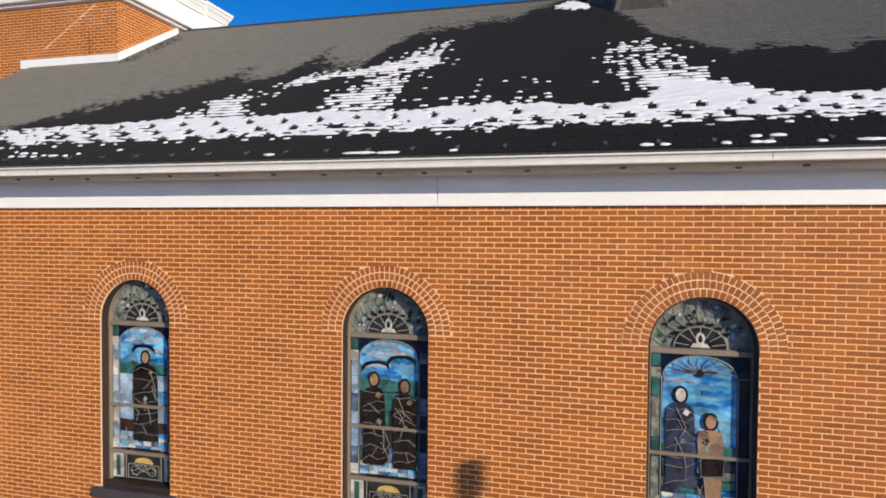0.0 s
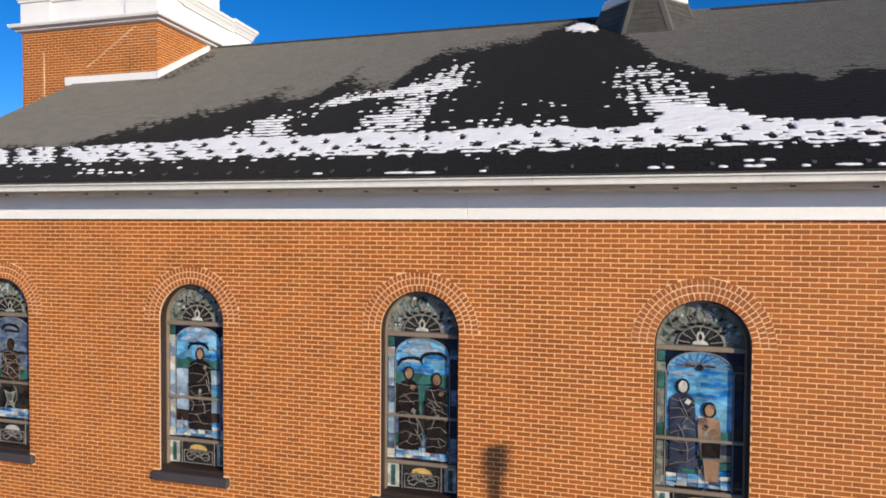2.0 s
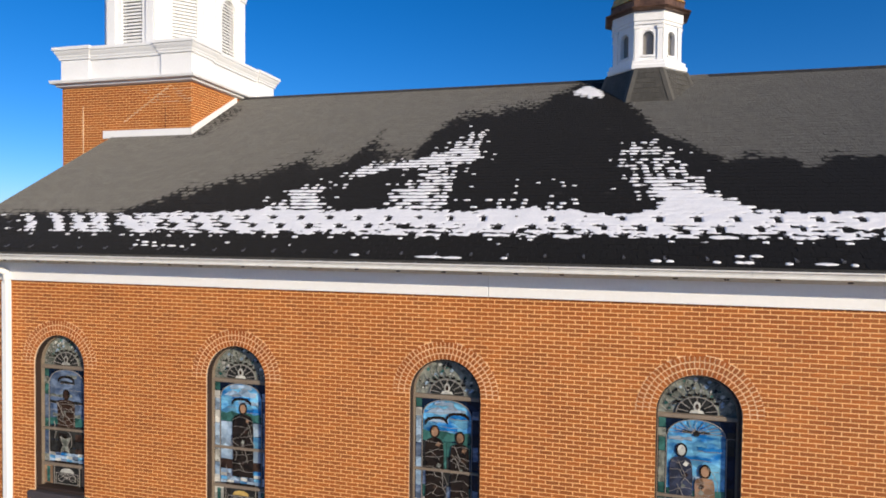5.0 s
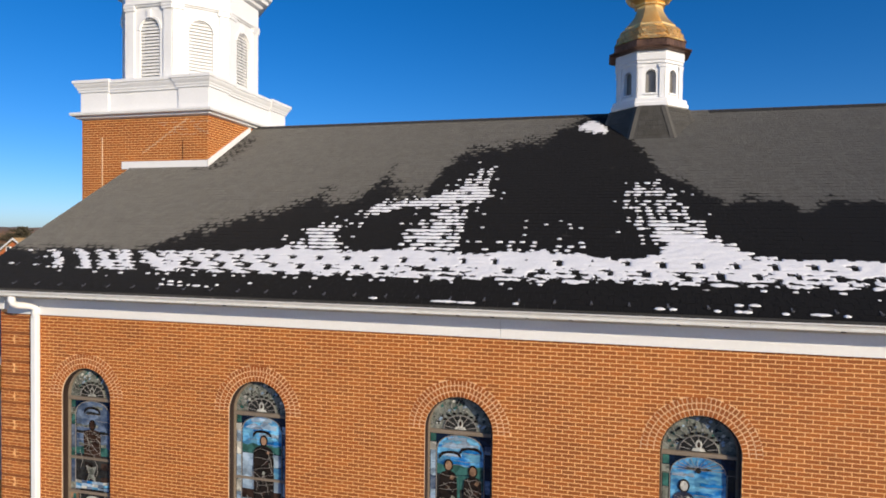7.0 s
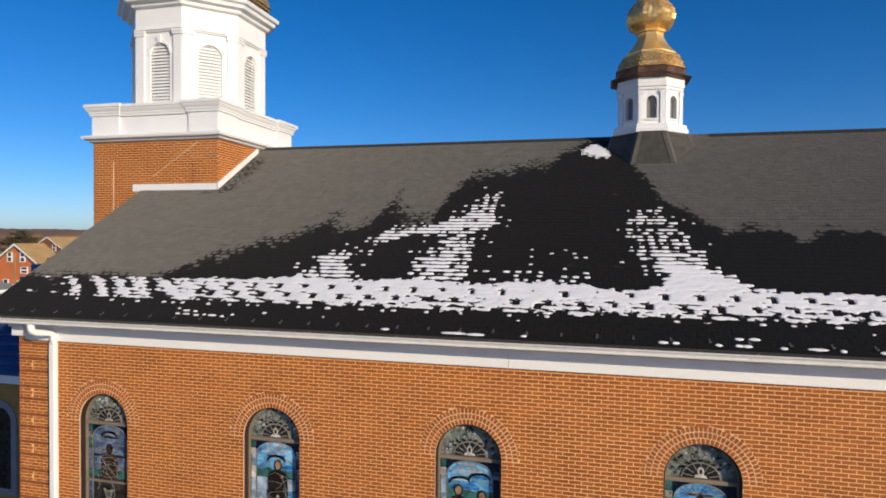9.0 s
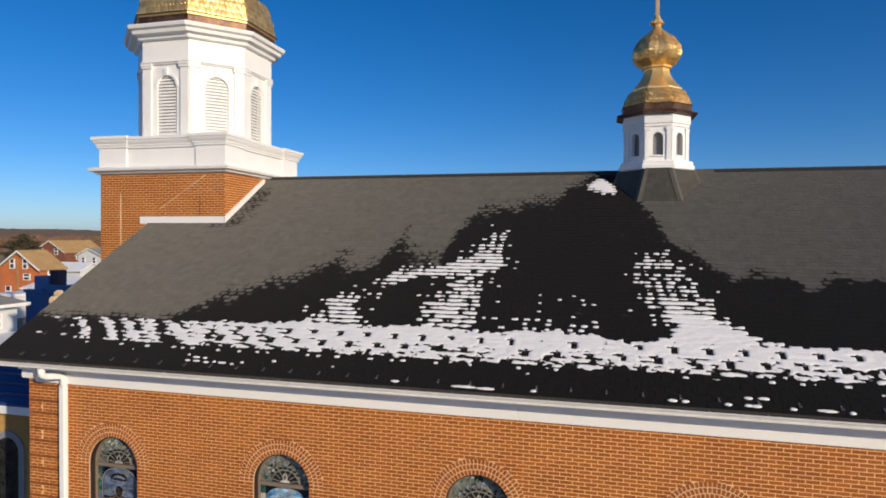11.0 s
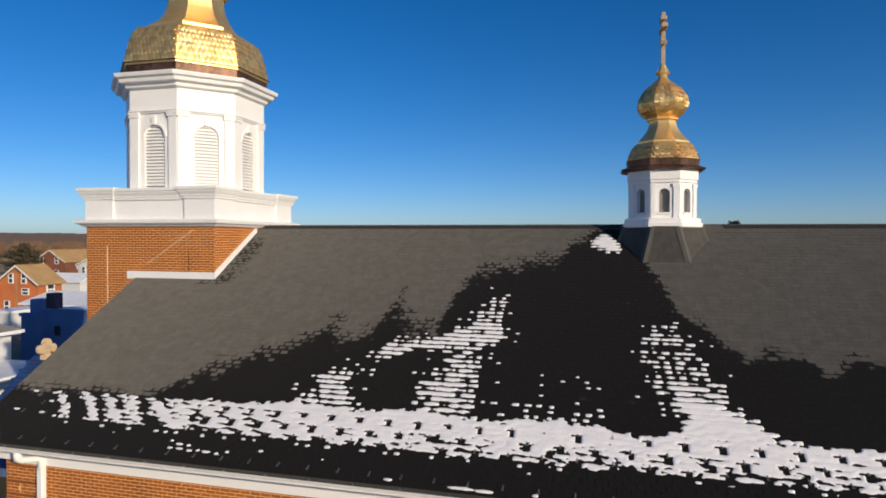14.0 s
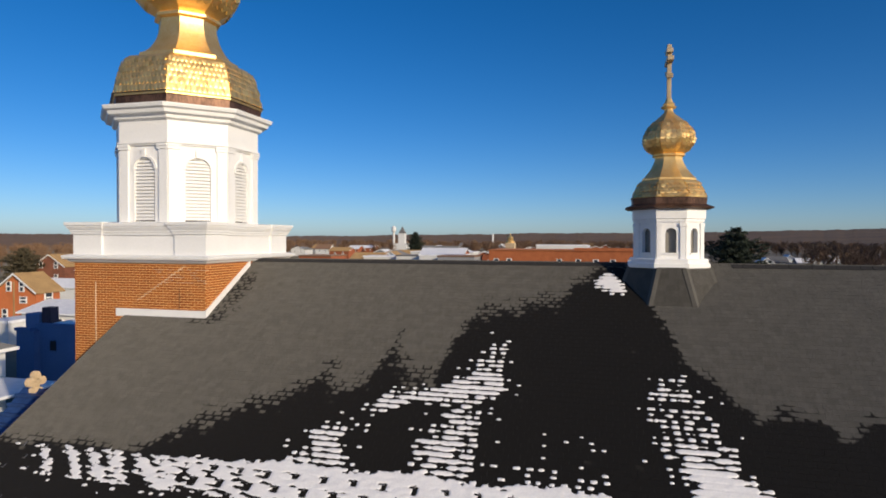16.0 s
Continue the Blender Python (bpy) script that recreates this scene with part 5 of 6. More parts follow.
def bare(u, v):
    """Metres outside the melted notch below a snow guard."""
    best = 1.0
    for n, (gv, off) in enumerate(GUARD_ROWS):
        k = math.floor((u - GUARD_U) / GUARD_STEP - off + 0.5)
        du, dv = u - GUARD_U - (k + off) * GUARD_STEP, v - gv
        if abs(dv) < 0.25:
            wide, deep = (0.05, 0.062, 0.075)[n] + 0.04 * chance(k, n), (0.055, 0.068, 0.068)[n] + 0.05 * chance(k, n + 4)
            if u < -7.4:
                wide *= 1.35
            if u < -9.6:
                wide, du = 0.02, du + 0.05
            if chance(k, n + 9) < 0.08:
                continue
            bar = max(abs(du + 0.02) - wide - 0.01, abs(dv) - 0.024)
            stem = max(abs(du - 0.01) - wide * 0.7, abs(dv + deep * 0.8) - deep * 0.8)
            best = min(best, bar, stem)
    return best


STEP_U = 0.05


def amount_near(row, u):
    """The amount on one course, between cached steps."""
    k = math.floor(u / STEP_U)
    f = u / STEP_U - k
    for q in (k, k + 1):
        if ("a", row, q) not in amounts:
            amounts[("a", row, q)] = snow_amount(q * STEP_U, (row + 0.79) * EXPO)
    return amounts[("a", row, k)] * (1 - f) + amounts[("a", row, k + 1)] * f


LEVEL = [(0.5, -2.5), (0.64, -0.8), (0.74, -0.06), (0.9, 0.08), (1.0, 0.18), (1.14, 0.34), (1.28, 0.54), (1.9, 0.70)]


# tongues of snow towards the front gable: where each begins, where it ends down the slope, half its width
TONGUES = ((-13.15, -12.52, 0.07), (-12.62, -11.87, 0.13), (-12.04, -11.28, 0.14), (-11.5, -10.8, 0.15), (-11.01, -9.90, 0.17), (-10.36, -9.58, 0.19), (-9.80, -8.99, 0.23), (-9.25, -8.39, 0.25), (-8.62, -7.75, 0.27), (-8.0, -7.15, 0.29), (-7.4, -6.55, 0.30), (-6.8, -6.0, 0.31), (-6.2, -5.4, 0.33), (-5.6, -4.8, 0.35))


def band(u, v):
    """The long band held by the snow guards: closed above, broken below, single tongues towards the front gable; metres inside."""
    cell = math.floor(u / 0.107)
    top = along(u, BAND_TOP) + 0.035 * noise.noise((u * 4.5, 0, 9)) + 0.03 * noise.noise((u * 12, 0, 19)) + 0.11 * (chance(cell, 12) - 0.6)
    p = along(v, LEVEL) + 0.62 * noise.noise((u * 2.4, v * 6.5, 3)) + 0.62 * noise.noise((u * 6.5, v * 15, 5)) + 0.25 * noise.noise((u * 16, v * 26, 15))
    course = math.cos(2 * math.pi * (v / EXPO - 0.79))
    p += 0.16 * course
    thin = max(0.0, min(1.0, (-5.6 - u) / 3.0))
    inside = 0.05 * p
    if thin > 0:
        row = math.floor(v / EXPO - 0.29)
        best = -1.0
        for k, (u_top, u_low, half) in enumerate(TONGUES):
            mid = u_low + (u_top - u_low) * (v - 0.77) / 0.71 + 0.17 * (chance(row, k) - 0.5)
            wide = (half + 0.02) * (0.62 + 0.7 * chance(row + 0.5, k)) * (1.0 + 0.34 * course)
            wide += 0.36 * max(0.0, v - 1.18) * max(0.0, min(1.0, (u + 9.5) / 1.5)) - 0.35 * max(0.0, 0.86 - v)
            best = max(best, wide - abs(u - mid))
        best += 0.10 * noise.noise((u * 7, row * 2.3 + 0.5, 7)) + 0.04 * noise.noise((u * 18, v * 18, 17))
        inside = inside * (1 - thin) + 0.5 * min(best, 0.45 * (v - 0.755 - 0.05 * noise.noise((u * 5, 0, 27)))) * thin
    return min(top - v, inside)


def bar(u, v):
    """Snow lying in broken bars along the courses; metres inside."""
    row = math.floor(v / EXPO - 0.79 + 0.5)
    a = amount_near(row, u)
    if a < 0.45:
        return -1.0
    s = a - 0.78 + 0.85 * noise.noise((u * 5.2, row * 9.17 + 0.5, 2)) + 0.3 * noise.noise((u * 15, row * 5.3 + 0.5, 8))
    h = 0.047 * min(1.0, 3.0 * s) if s > 0 else s * 0.06
    if a > 1.3:
        h += min(0.12, (a - 1.3) * 0.10)
    off = 0.014 * noise.noise((u * 6, row * 3.1 + 0.5, 6))
    return h - abs(v - (row + 0.79) * EXPO - off)


def snow_field(u, v):
    """Metres inside the snow."""
    best = max(bar(u, v), band(u, v)) if v < 1.95 else bar(u, v)
    r0, c0 = math.floor(v / EXPO - 0.79 + 0.5), math.floor(u / LUMP_W)
    for row in (r0 - 1, r0, r0 + 1):
        for cell in (c0 - 1, c0, c0 + 1):
            m = lump(row, cell)
            if m:
                x, y = abs(u - m[0]) - m[2] + 0.02, abs(v - m[1]) - m[3] + 0.02
                d = min(max(x, y), 0.0) + math.hypot(max(x, 0.0), max(y, 0.0)) - 0.02
                best = max(best, -d)
    if best > -0.05:
        best += 0.010 * noise.noise((u * 13, v * 17, 4)) + 0.006 * noise.noise((u * 40, v * 40, 14))
        if 0.6 < v < 1.45:
            best = min(best, bare(u, v) + 0.01 * noise.noise((u * 25, v * 25, 24)))
    return best


def flakes(verts, faces, u0, u1, v0, v1, field, du=0.024, dv=0.0165):
    """A sheet of snow wherever the field is positive; it dips under the shingles at its edges."""
    nu, nv = int((u1 - u0) / du), int((v1 - v0) / dv)
    vals = [[field(u0 + i * du, v0 + k * dv) for i in range(nu + 1)] for k in range(nv + 1)]
    index = {}
    def corner(i, k):
        if (i, k) not in index:
            f, u, v = max(-0.03, vals[k][i]), u0 + i * du, v0 + k * dv
            lift = 0.007 + (f * 0.9 if f < 0 else 0.009 * (1 - math.exp(-f / 0.012)) + 0.007 * min(1.0, f / 0.02) * noise.noise((u * 7, v * 11, 0)))
            index[(i, k)] = len(verts)
            verts.append(on_roof(u, v, lift))
        return index[(i, k)]
    for k in range(nv):
        for i in range(nu):
            if max(vals[k][i], vals[k][i + 1], vals[k + 1][i + 1], vals[k + 1][i]) > 0:
                faces.append((corner(i, k), corner(i + 1, k), corner(i + 1, k + 1), corner(i, k + 1)))


def snow():
    verts, faces = [], []
    dv = 0.0165
    flakes(verts, faces, RX0 + 0.15, 5.0, 0.25, 0.25 + 94 * dv, snow_field)
    flakes(verts, faces, -8.3, 1.4, 0.25 + 94 * dv, 5.6, snow_field)
    flakes(verts, faces, -2.4, -1.1, 7.0, 8.3, snow_field)
    def bit(bu, bw, bv, bh):
        bw, bh = bw * 0.88, bh * 0.72
        flakes(verts, faces, bu - 0.06, bu + bw + 0.06, bv - 0.04, bv + bh + 0.04,
               lambda u, v: 0.04 * (1 - ((u - bu - bw / 2) / (bw / 2)) ** 2 - ((v - bv - bh / 2) / (bh / 2)) ** 2 + 0.5 * noise.noise((u * 20, v * 20, 6))), 0.018, 0.012)
    for bu, bw, bv in ((-5.40, 0.17, 0.08), (-4.30, 0.50, 0.06), (-3.84, 0.34, 0.05), (-2.94, 0.12, 0.07), (-0.77, 0.18, 0.07), (-0.56, 0.13, 0.07), (0.07, 0.13, 0.07), (0.37, 0.15, 0.23), (0.58, 0.19, 0.24), (0.35, 0.14, 0.07), (0.45, 0.17, 0.07), (0.98, 0.12, 0.06), (1.36, 0.32, 0.07), (1.78, 0.11, 0.06), (2.3, 0.13, 0.06)):
        bit(bu, bw, bv, 0.085)
    for bu, bw, bv in ((-9.78, 0.08, 0.43), (-9.62, 0.18, 0.37), (-9.74, 0.13, 0.27), (-9.56, 0.17, 0.27), (-9.38, 0.10, 0.36), (-9.32, 0.14, 0.25), (-9.13, 0.09, 0.27), (-9.0, 0.21, 0.26), (-8.73, 0.11, 0.24), (-8.53, 0.09, 0.30), (-7.90, 0.11, 0.39), (-13.90, 0.17, 1.36), (-13.37, 0.16, 1.35), (-13.25, 0.14, 1.12), (-13.92, 0.17, 0.84), (-13.24, 0.18, 0.81), (-12.80, 0.15, 1.08)):
        bit(bu, bw, bv, 0.075)
    ob = new("snow", mesh_of("snow", verts, faces, SNOW, True))
    return tagged(ob, "melting white snow in broken rows on the shingles", "snow", kind="stuff")


snow()


def snow_guards():
    """Small grey metal brackets in staggered rows that hold the snow back."""
    metal = mat("grey_bracket", (0.16, 0.16, 0.175), 0.5, 0.4)
    turn = Matrix.Rotation(math.atan(SLOPE), 4, "X")
    first = None
    for gv, off in GUARD_ROWS + ((0.15, 0.0),):
        for k in range(-9, 23):
            at = on_roof(GUARD_U + (k + off) * GUARD_STEP, gv, 0.008)
            if first is None:
                first = thing("snow_guard", at, "small grey metal snow guard fixed on the shingles", "snow guard", group="snow guards")
                bm = boxes((-0.012, 0.012, -0.02, 0.08, 0.0, 0.004), bevel=0.002)
                bm.transform(Matrix.Translation(at) @ turn)
                part("strap", bm, metal, first)
                bm = boxes((-0.022, 0.022, -0.024, -0.018, 0.0, 0.038), (-0.004, 0.004, -0.018, 0.02, 0.003, 0.012), bevel=0.003)
                bm.transform(Matrix.Translation(at) @ turn)
                part("upright", bm, metal, first)
            else:
                copy_thing(first, Matrix.Translation(at))


snow_guards()


# ---------------------------------------------------------------- a pole beside the church, seen by its shadow on the wall
def utility_pole():
    s = 12.0
    x, y, zt = -2.76 + s * sun_at.x, s * sun_at.y, 3.24 + s * sun_at.z
    p = thing("utility_pole", (x, y, 0), "round wooden pole with a square metal box at its head", "utility pole")
    bm = bmesh.new()
    rings(bm, [[(x + r * math.cos(2 * math.pi * k / 12), y + r * math.sin(2 * math.pi * k / 12), z) for k in range(12)] for r, z in ((0.11, 0), (0.07, zt - 0.02))])
    part("pole", bm, mat("grey_timber", (0.20, 0.15, 0.11), 0.85, stretch=(1, 1, 0.1)), p)
    bm = boxes((-0.095, 0.095, -0.095, 0.095, zt - 0.45, zt), bevel=0.02)
    bm.transform(Matrix.Translation((x, y, 0)) @ Matrix.Rotation(-SUN_AZ, 4, "Z"))
    part("metal_box", bm, mat("grey_metal", (0.35, 0.36, 0.37), 0.5, 0.5), p)


utility_pole()

# ---------------------------------------------------------------- porch in front of the tower
BLUE_ROOF = mat("blue_metal_roofing", (0.030, 0.075, 0.22), 0.5, 0.1, dark=(0.018, 0.045, 0.14), scale=1, fine=12, bump=0.1)
MUSTARD = mat("mustard_stucco", (0.42, 0.26, 0.08), 0.85, dark=(0.30, 0.18, 0.06), scale=2, fine=30, bump=0.3)
GREY_STONE = mat("grey_cast_stone", (0.28, 0.29, 0.31), 0.8, scale=2, fine=25, bump=0.3)


def porch():
    p = thing("church_porch", (-18.3, 6.4, 0), "low mustard church porch with a blue metal roof", "porch")
    x0, x1, y0, y1, ze, zr = -20.2, TW_X - TW_H, 3.75, 9.05, 4.85, 7.15
    bm = bmesh.new()
    lp = [(y0, 0), (y1, 0), (y1, ze), (6.4, zr), (y0, ze)]
    rings(bm, [[(x0, a, b) for a, b in lp], [(x1 - 0.01, a, b) for a, b in lp]])
    wall = part("wall", bm, MUSTARD, p)
    s = (zr - ze) / (6.4 - y0)
    for sg in (1, -1):
        bm = bmesh.new()
        lp = [(y0 - 0.3, ze - 0.3 * s), (6.4, zr), (6.4, zr + 0.08), (y0 - 0.3, ze - 0.3 * s + 0.08)]
        lp = [(a if sg == 1 else 12.8 - a, b) for a, b in lp]
        rings(bm, [[(x0 - 0.15, a, b) for a, b in lp], [(x1 - 0.01, a, b) for a, b in lp]])
        slope = part("roof", bm, BLUE_ROOF, p, "ribbed blue metal roof")
        k = 0
        while sg == 1 and k < 11:
            f = k / 11
            a, b = y0 - 0.3 + f * (6.4 - y0 + 0.3), ze - 0.3 * s + 0.08 + f * (zr - ze + 0.3 * s)
            part("rib", boxes((x0 - 0.16, x1 - 0.02, a - 0.05, a + 0.05, b + 0.002, b + 0.09)), BLUE_ROOF, slope)
            k += 1
    part("eave_board", boxes((x0 - 0.15, x1 - 0.02, y0 - 0.34, y0 - 0.304, ze - 0.42, ze - 0.18)), WHITE, p, "white eave board")
    for cx in (-18.95, -17.3):
        bm = bmesh.new()
        pts = [(cx + 0.62 * math.cos(a), 3.2 + 0.62 * math.sin(a)) for a in [math.pi * q / 14 for q in range(15)]] + [(cx - 0.62, 1.0), (cx + 0.62, 1.0)]
        rings(bm, [[(x, y0 - 0.06, z) for x, z in pts], [(x, y0 - 0.003, z) for x, z in pts]])
        part("arch_surround", bm, GREY_STONE, wall, "grey cast-stone arch surround")
        bm = bmesh.new()
        pts = [(cx + 0.42 * math.cos(a), 3.2 + 0.42 * math.sin(a)) for a in [math.pi * q / 14 for q in range(15)]] + [(cx - 0.42, 1.2), (cx + 0.42, 1.2)]
        rings(bm, [[(x, y0 - 0.075, z) for x, z in pts], [(x, y0 - 0.064, z) for x, z in pts]])
        part("pane", bm, G_SMOKE, wall, "dark arched pane")
    # stone cross on the gable
    c = thing("stone_cross", (-19.85, 6.4, zr + 0.08), "weathered pale stone cross with rounded arms on the porch gable", "cross")
    bm = bmesh.new()
    def lobe(cy, cz, r):
        rings(bm, [[(x, cy + q * r * math.cos(2 * math.pi * k / 14), cz + q * r * math.sin(2 * math.pi * k / 14)) for k in range(14)] for q, x in ((0.8, -19.96), (1, -19.92), (1, -19.79), (0.8, -19.75))])
    zc = zr + 0.30
    lobe(6.4, zc + 0.19, 0.15)
    lobe(6.4 - 0.2, zc, 0.145)
    lobe(6.4 + 0.2, zc, 0.145)
    lobe(6.4, zc, 0.13)
    box(bm, -19.90, -19.80, 6.4 - 0.11, 6.4 + 0.11, zr - 0.05, zc + 0.1)
    part("cross_body", bm, STONE, c)
    part("plinth", boxes((-20.0, -19.7, 6.25, 6.55, zr - 0.1, zr + 0.10), bevel=0.03), STONE, c)


porch()


# ---------------------------------------------------------------- neighbouring houses
RED_BRICK = mat("red_brick_far", (0.33, 0.10, 0.045), 0.9, dark=(0.22, 0.065, 0.03), scale=0.8, fine=14, bump=0.2)
ORANGE_BRICK = mat("orange_brick_far", (0.45, 0.14, 0.05), 0.9, dark=(0.34, 0.10, 0.035), scale=0.8, fine=14, bump=0.2)
TAN_ROOF = mat("tan_shingle_far", (0.34, 0.22, 0.10), 0.95, dark=(0.24, 0.15, 0.07), scale=0.7, fine=10, bump=0.3)
GREY_ROOF = mat("grey_shingle_far", (0.16, 0.16, 0.165), 0.95, scale=0.7, fine=10, bump=0.3)
BROWN_ROOF = mat("brown_shingle_far", (0.20, 0.12, 0.08), 0.95, scale=0.7, fine=10, bump=0.3)
WHITE_SIDING = mat("white_siding", (0.72, 0.72, 0.70), 0.6, dark=(0.60, 0.60, 0.59), scale=0.6, fine=12, bump=0.2, stretch=(0.2, 0.2, 3))
BLUE_WALL = mat("blue_masonry", (0.075, 0.175, 0.36), 0.8, dark=(0.056, 0.135, 0.29), scale=0.5, fine=10, bump=0.3)
SNOWY = mat("white_flat_roof", (0.90, 0.90, 0.91), 0.8, dark=(0.76, 0.77, 0.80), scale=0.2, fine=2)
PANE = mat("far_pane", (0.05, 0.06, 0.08), 0.15, coat=0.4)


def far_window(parent, x, y, z, w, h, axis):
    """A white-framed sash on a wall that looks towards -y ('y') or +x ('x')."""
    if axis == "y":
        f = part("window", boxes((x - w / 2, x + w / 2, y - 0.08, y - 0.004, z, z + h)), WHITE, parent)
        for k in (0, 1):
            part("pane", boxes((x - w / 2 + 0.2, x + w / 2 - 0.2, y - 0.10, y - 0.084, z + 0.12 + k * h / 2, z + h / 2 - 0.06 + k * h / 2)), PANE, f)
    else:
        f = part("window", boxes((x + 0.004, x + 0.08, y - w / 2, y + w / 2, z, z + h)), WHITE, parent)
        for k in (0, 1):
            part("pane", boxes((x + 0.084, x + 0.10, y - w / 2 + 0.2, y + w / 2 - 0.2, z + 0.12 + k * h / 2, z + h / 2 - 0.06 + k * h / 2)), PANE, f)


def gable_house(name, x0, x1, y0, y1, eave, ridge, wall_mat, roof_mat, label, ridge_axis="y", wins=(), group="", chimney=None):
    """A house with its gables towards -y (ridge along y) or towards x (ridge along x)."""
    h = thing(name, ((x0 + x1) / 2, (y0 + y1) / 2, 0), label, "house", group)
    bm = bmesh.new()
    if ridge_axis == "y":
        m = (x0 + x1) / 2
        lp = [(x0, 0), (x1, 0), (x1, eave), (m, ridge), (x0, eave)]
        rings(bm, [[(a, y0, b) for a, b in lp], [(a, y1, b) for a, b in lp]])
    else:
        m = (y0 + y1) / 2
        lp = [(y0, 0), (y1, 0), (y1, eave), (m, ridge), (y0, eave)]
        rings(bm, [[(x0, a, b) for a, b in lp], [(x1, a, b) for a, b in lp]])
    wall = part("wall", bm, wall_mat, h)
    o = 0.45
    for s in (-1, 1):
        bm = bmesh.new()
        if ridge_axis == "y":
            k = (ridge - eave) / (x1 - m)
            e = (x0 if s < 0 else x1) + s * o
            lp = [(m, ridge + 0.02), (e, eave - o * k + 0.02), (e, eave - o * k + 0.20), (m, ridge + 0.22)]
            rings(bm, [[(a, y0 - o, b) for a, b in lp], [(a, y1 + o, b) for a, b in lp]])
        else:
            k = (ridge - eave) / (y1 - m)
            e = (y0 if s < 0 else y1) + s * o
            lp = [(m, ridge + 0.02), (e, eave - o * k + 0.02), (e, eave - o * k + 0.20), (m, ridge + 0.22)]
            rings(bm, [[(x0 - o, a, b) for a, b in lp], [(x1 + o, a, b) for a, b in lp]])
        part("roof", bm, roof_mat, h)
        bm = bmesh.new()
        lp = [(lp[0][0], lp[0][1] - 0.06), (lp[1][0], lp[1][1] - 0.06), (lp[2][0], lp[2][1] - 0.02), (lp[3][0], lp[3][1] - 0.02)]
        if ridge_axis == "y":
            rings(bm, [[(a, y0 - o - 0.06, b) for a, b in lp], [(a, y0 - o - 0.005, b) for a, b in lp]])
        else:
            rings(bm, [[(x1 + o + 0.005, a, b) for a, b in lp], [(x1 + o + 0.06, a, b) for a, b in lp]])
        part("bargeboard", bm, WHITE, h, "white bargeboard")
    for ax, p, z, w, hh in wins:
        if ax == "y":
            far_window(wall, p, y0, z, w, hh, "y")
        else:
            far_window(wall, x1, p, z, w, hh, "x")
    if chimney:
        cx, cy, top = chimney
        part("chimney", boxes((cx - 0.35, cx + 0.35, cy - 0.35, cy + 0.35, eave, top), bevel=0.04), RED_BRICK, h)
    return h


orange = gable_house("brick_house", -80.0, -73.4, 54.4, 58.0, 5.1, 7.3, ORANGE_BRICK, TAN_ROOF, "two-storey orange brick house with a tan shingle roof", "y",
                     [("y", -77.9, 5.0, 0.9, 1.35), ("y", -75.75, 5.0, 0.9, 1.35), ("y", -75.5, 3.5, 1.25, 0.9), ("y", -78.6, 1.2, 1.0, 1.5), ("x", 56.2, 3.4, 1.3, 1.5)], "brick houses of the town")
part("downspout", boxes((-77.15, -76.95, 54.3, 54.39, 0, 6.3)), TAN_ROOF, orange)
gable_house("brick_house", -100.0, -90.0, 53.4, 60.0, 5.0, 7.2, ORANGE_BRICK, TAN_ROOF, "orange brick house, its tan roof turned to the street", "x",
            [("y", -94.5, 3.0, 1.0, 1.4), ("x", 56, 3.0, 1.0, 1.4)], "brick houses of the town")
gable_house("brick_house", -138.0, -129.0, 112.0, 124.0, 5.2, 7.9, mat("brown_brick_far", (0.20, 0.075, 0.045), 0.9, dark=(0.13, 0.05, 0.03), scale=0.8, fine=14, bump=0.2), TAN_ROOF, "dark red brick house with a tan roof and white windows", "y",
            [("y", -136.2, 4.6, 1.2, 1.6), ("y", -131.6, 4.6, 1.2, 1.6), ("y", -136.2, 1.6, 1.2, 1.6), ("y", -131.6, 1.6, 1.2, 1.6), ("x", 116, 3.2, 1.3, 1.5)], "brick houses of the town")
gable_house("white_house", -117.5, -111.0, 104.5, 110.0, 4.9, 6.3, WHITE_SIDING, GREY_ROOF, "narrow white sided house beside the brick one", "y", [("y", -116, 3.0, 1.1, 1.4), ("y", -113, 3.0, 1.1, 1.4)])
gable_house("white_house", -111.0, -99.0, 86.5, 92.0, 2.6, 3.9, WHITE_SIDING, SNOWY, "white sided house with a snowy low roof", "x", [("y", -108, 1.0, 1.0, 1.2), ("y", -104, 1.0, 1.0, 1.2)])
gable_house("snow_roofed_hall", -72.5, -54.0, 51.5, 60.0, 2.75, 3.85, WHITE_SIDING, SNOWY, "low white hall with snow on its roof", "x", [("y", -66.5, 1.0, 1.0, 1.2), ("y", -62.5, 1.0, 1.0, 1.2)])


def blue_building():
    b = thing("blue_building", (-39, 29, 0), "blue flat-roofed masonry building", "building")
    wall = part("wall", boxes((-41.9, -33.0, 26.3, 36.0, 0, 5.75), (-43.3, -41.7, 25.8, 36.0, 0, 5.35)), BLUE_WALL, b)
    part("parapet", boxes((-42.0, -33.0, 26.2, 26.6, 5.754, 5.88), (-43.4, -42.004, 25.7, 26.15, 5.354, 5.58)), BLUE_WALL, b)
    w = part("window", boxes((-40.75, -40.25, 26.24, 26.296, 3.95, 4.65)), DARK, wall, "small dark window")
    part("sill", boxes((-40.8, -40.2, 26.2, 26.296, 3.87, 3.946)), BLUE_WALL, w)
    part("roof_hatch", boxes((-43.75, -42.5, 26.9, 28.0, 5.3, 6.48), bevel=0.05), BLUE_WALL, b, "blue boxed roof hatch")
    part("chimney", boxes((-42.45, -41.65, 27.1, 27.9, 5.3, 6.95), bevel=0.05), mat("sooty_brick", (0.05, 0.04, 0.06), 0.9, fine=12), b, "dark sooty chimney")
    part("roof_deck", boxes((-41.8, -33.1, 26.61, 35.9, 5.754, 5.78)), SNOWY, b)


blue_building()


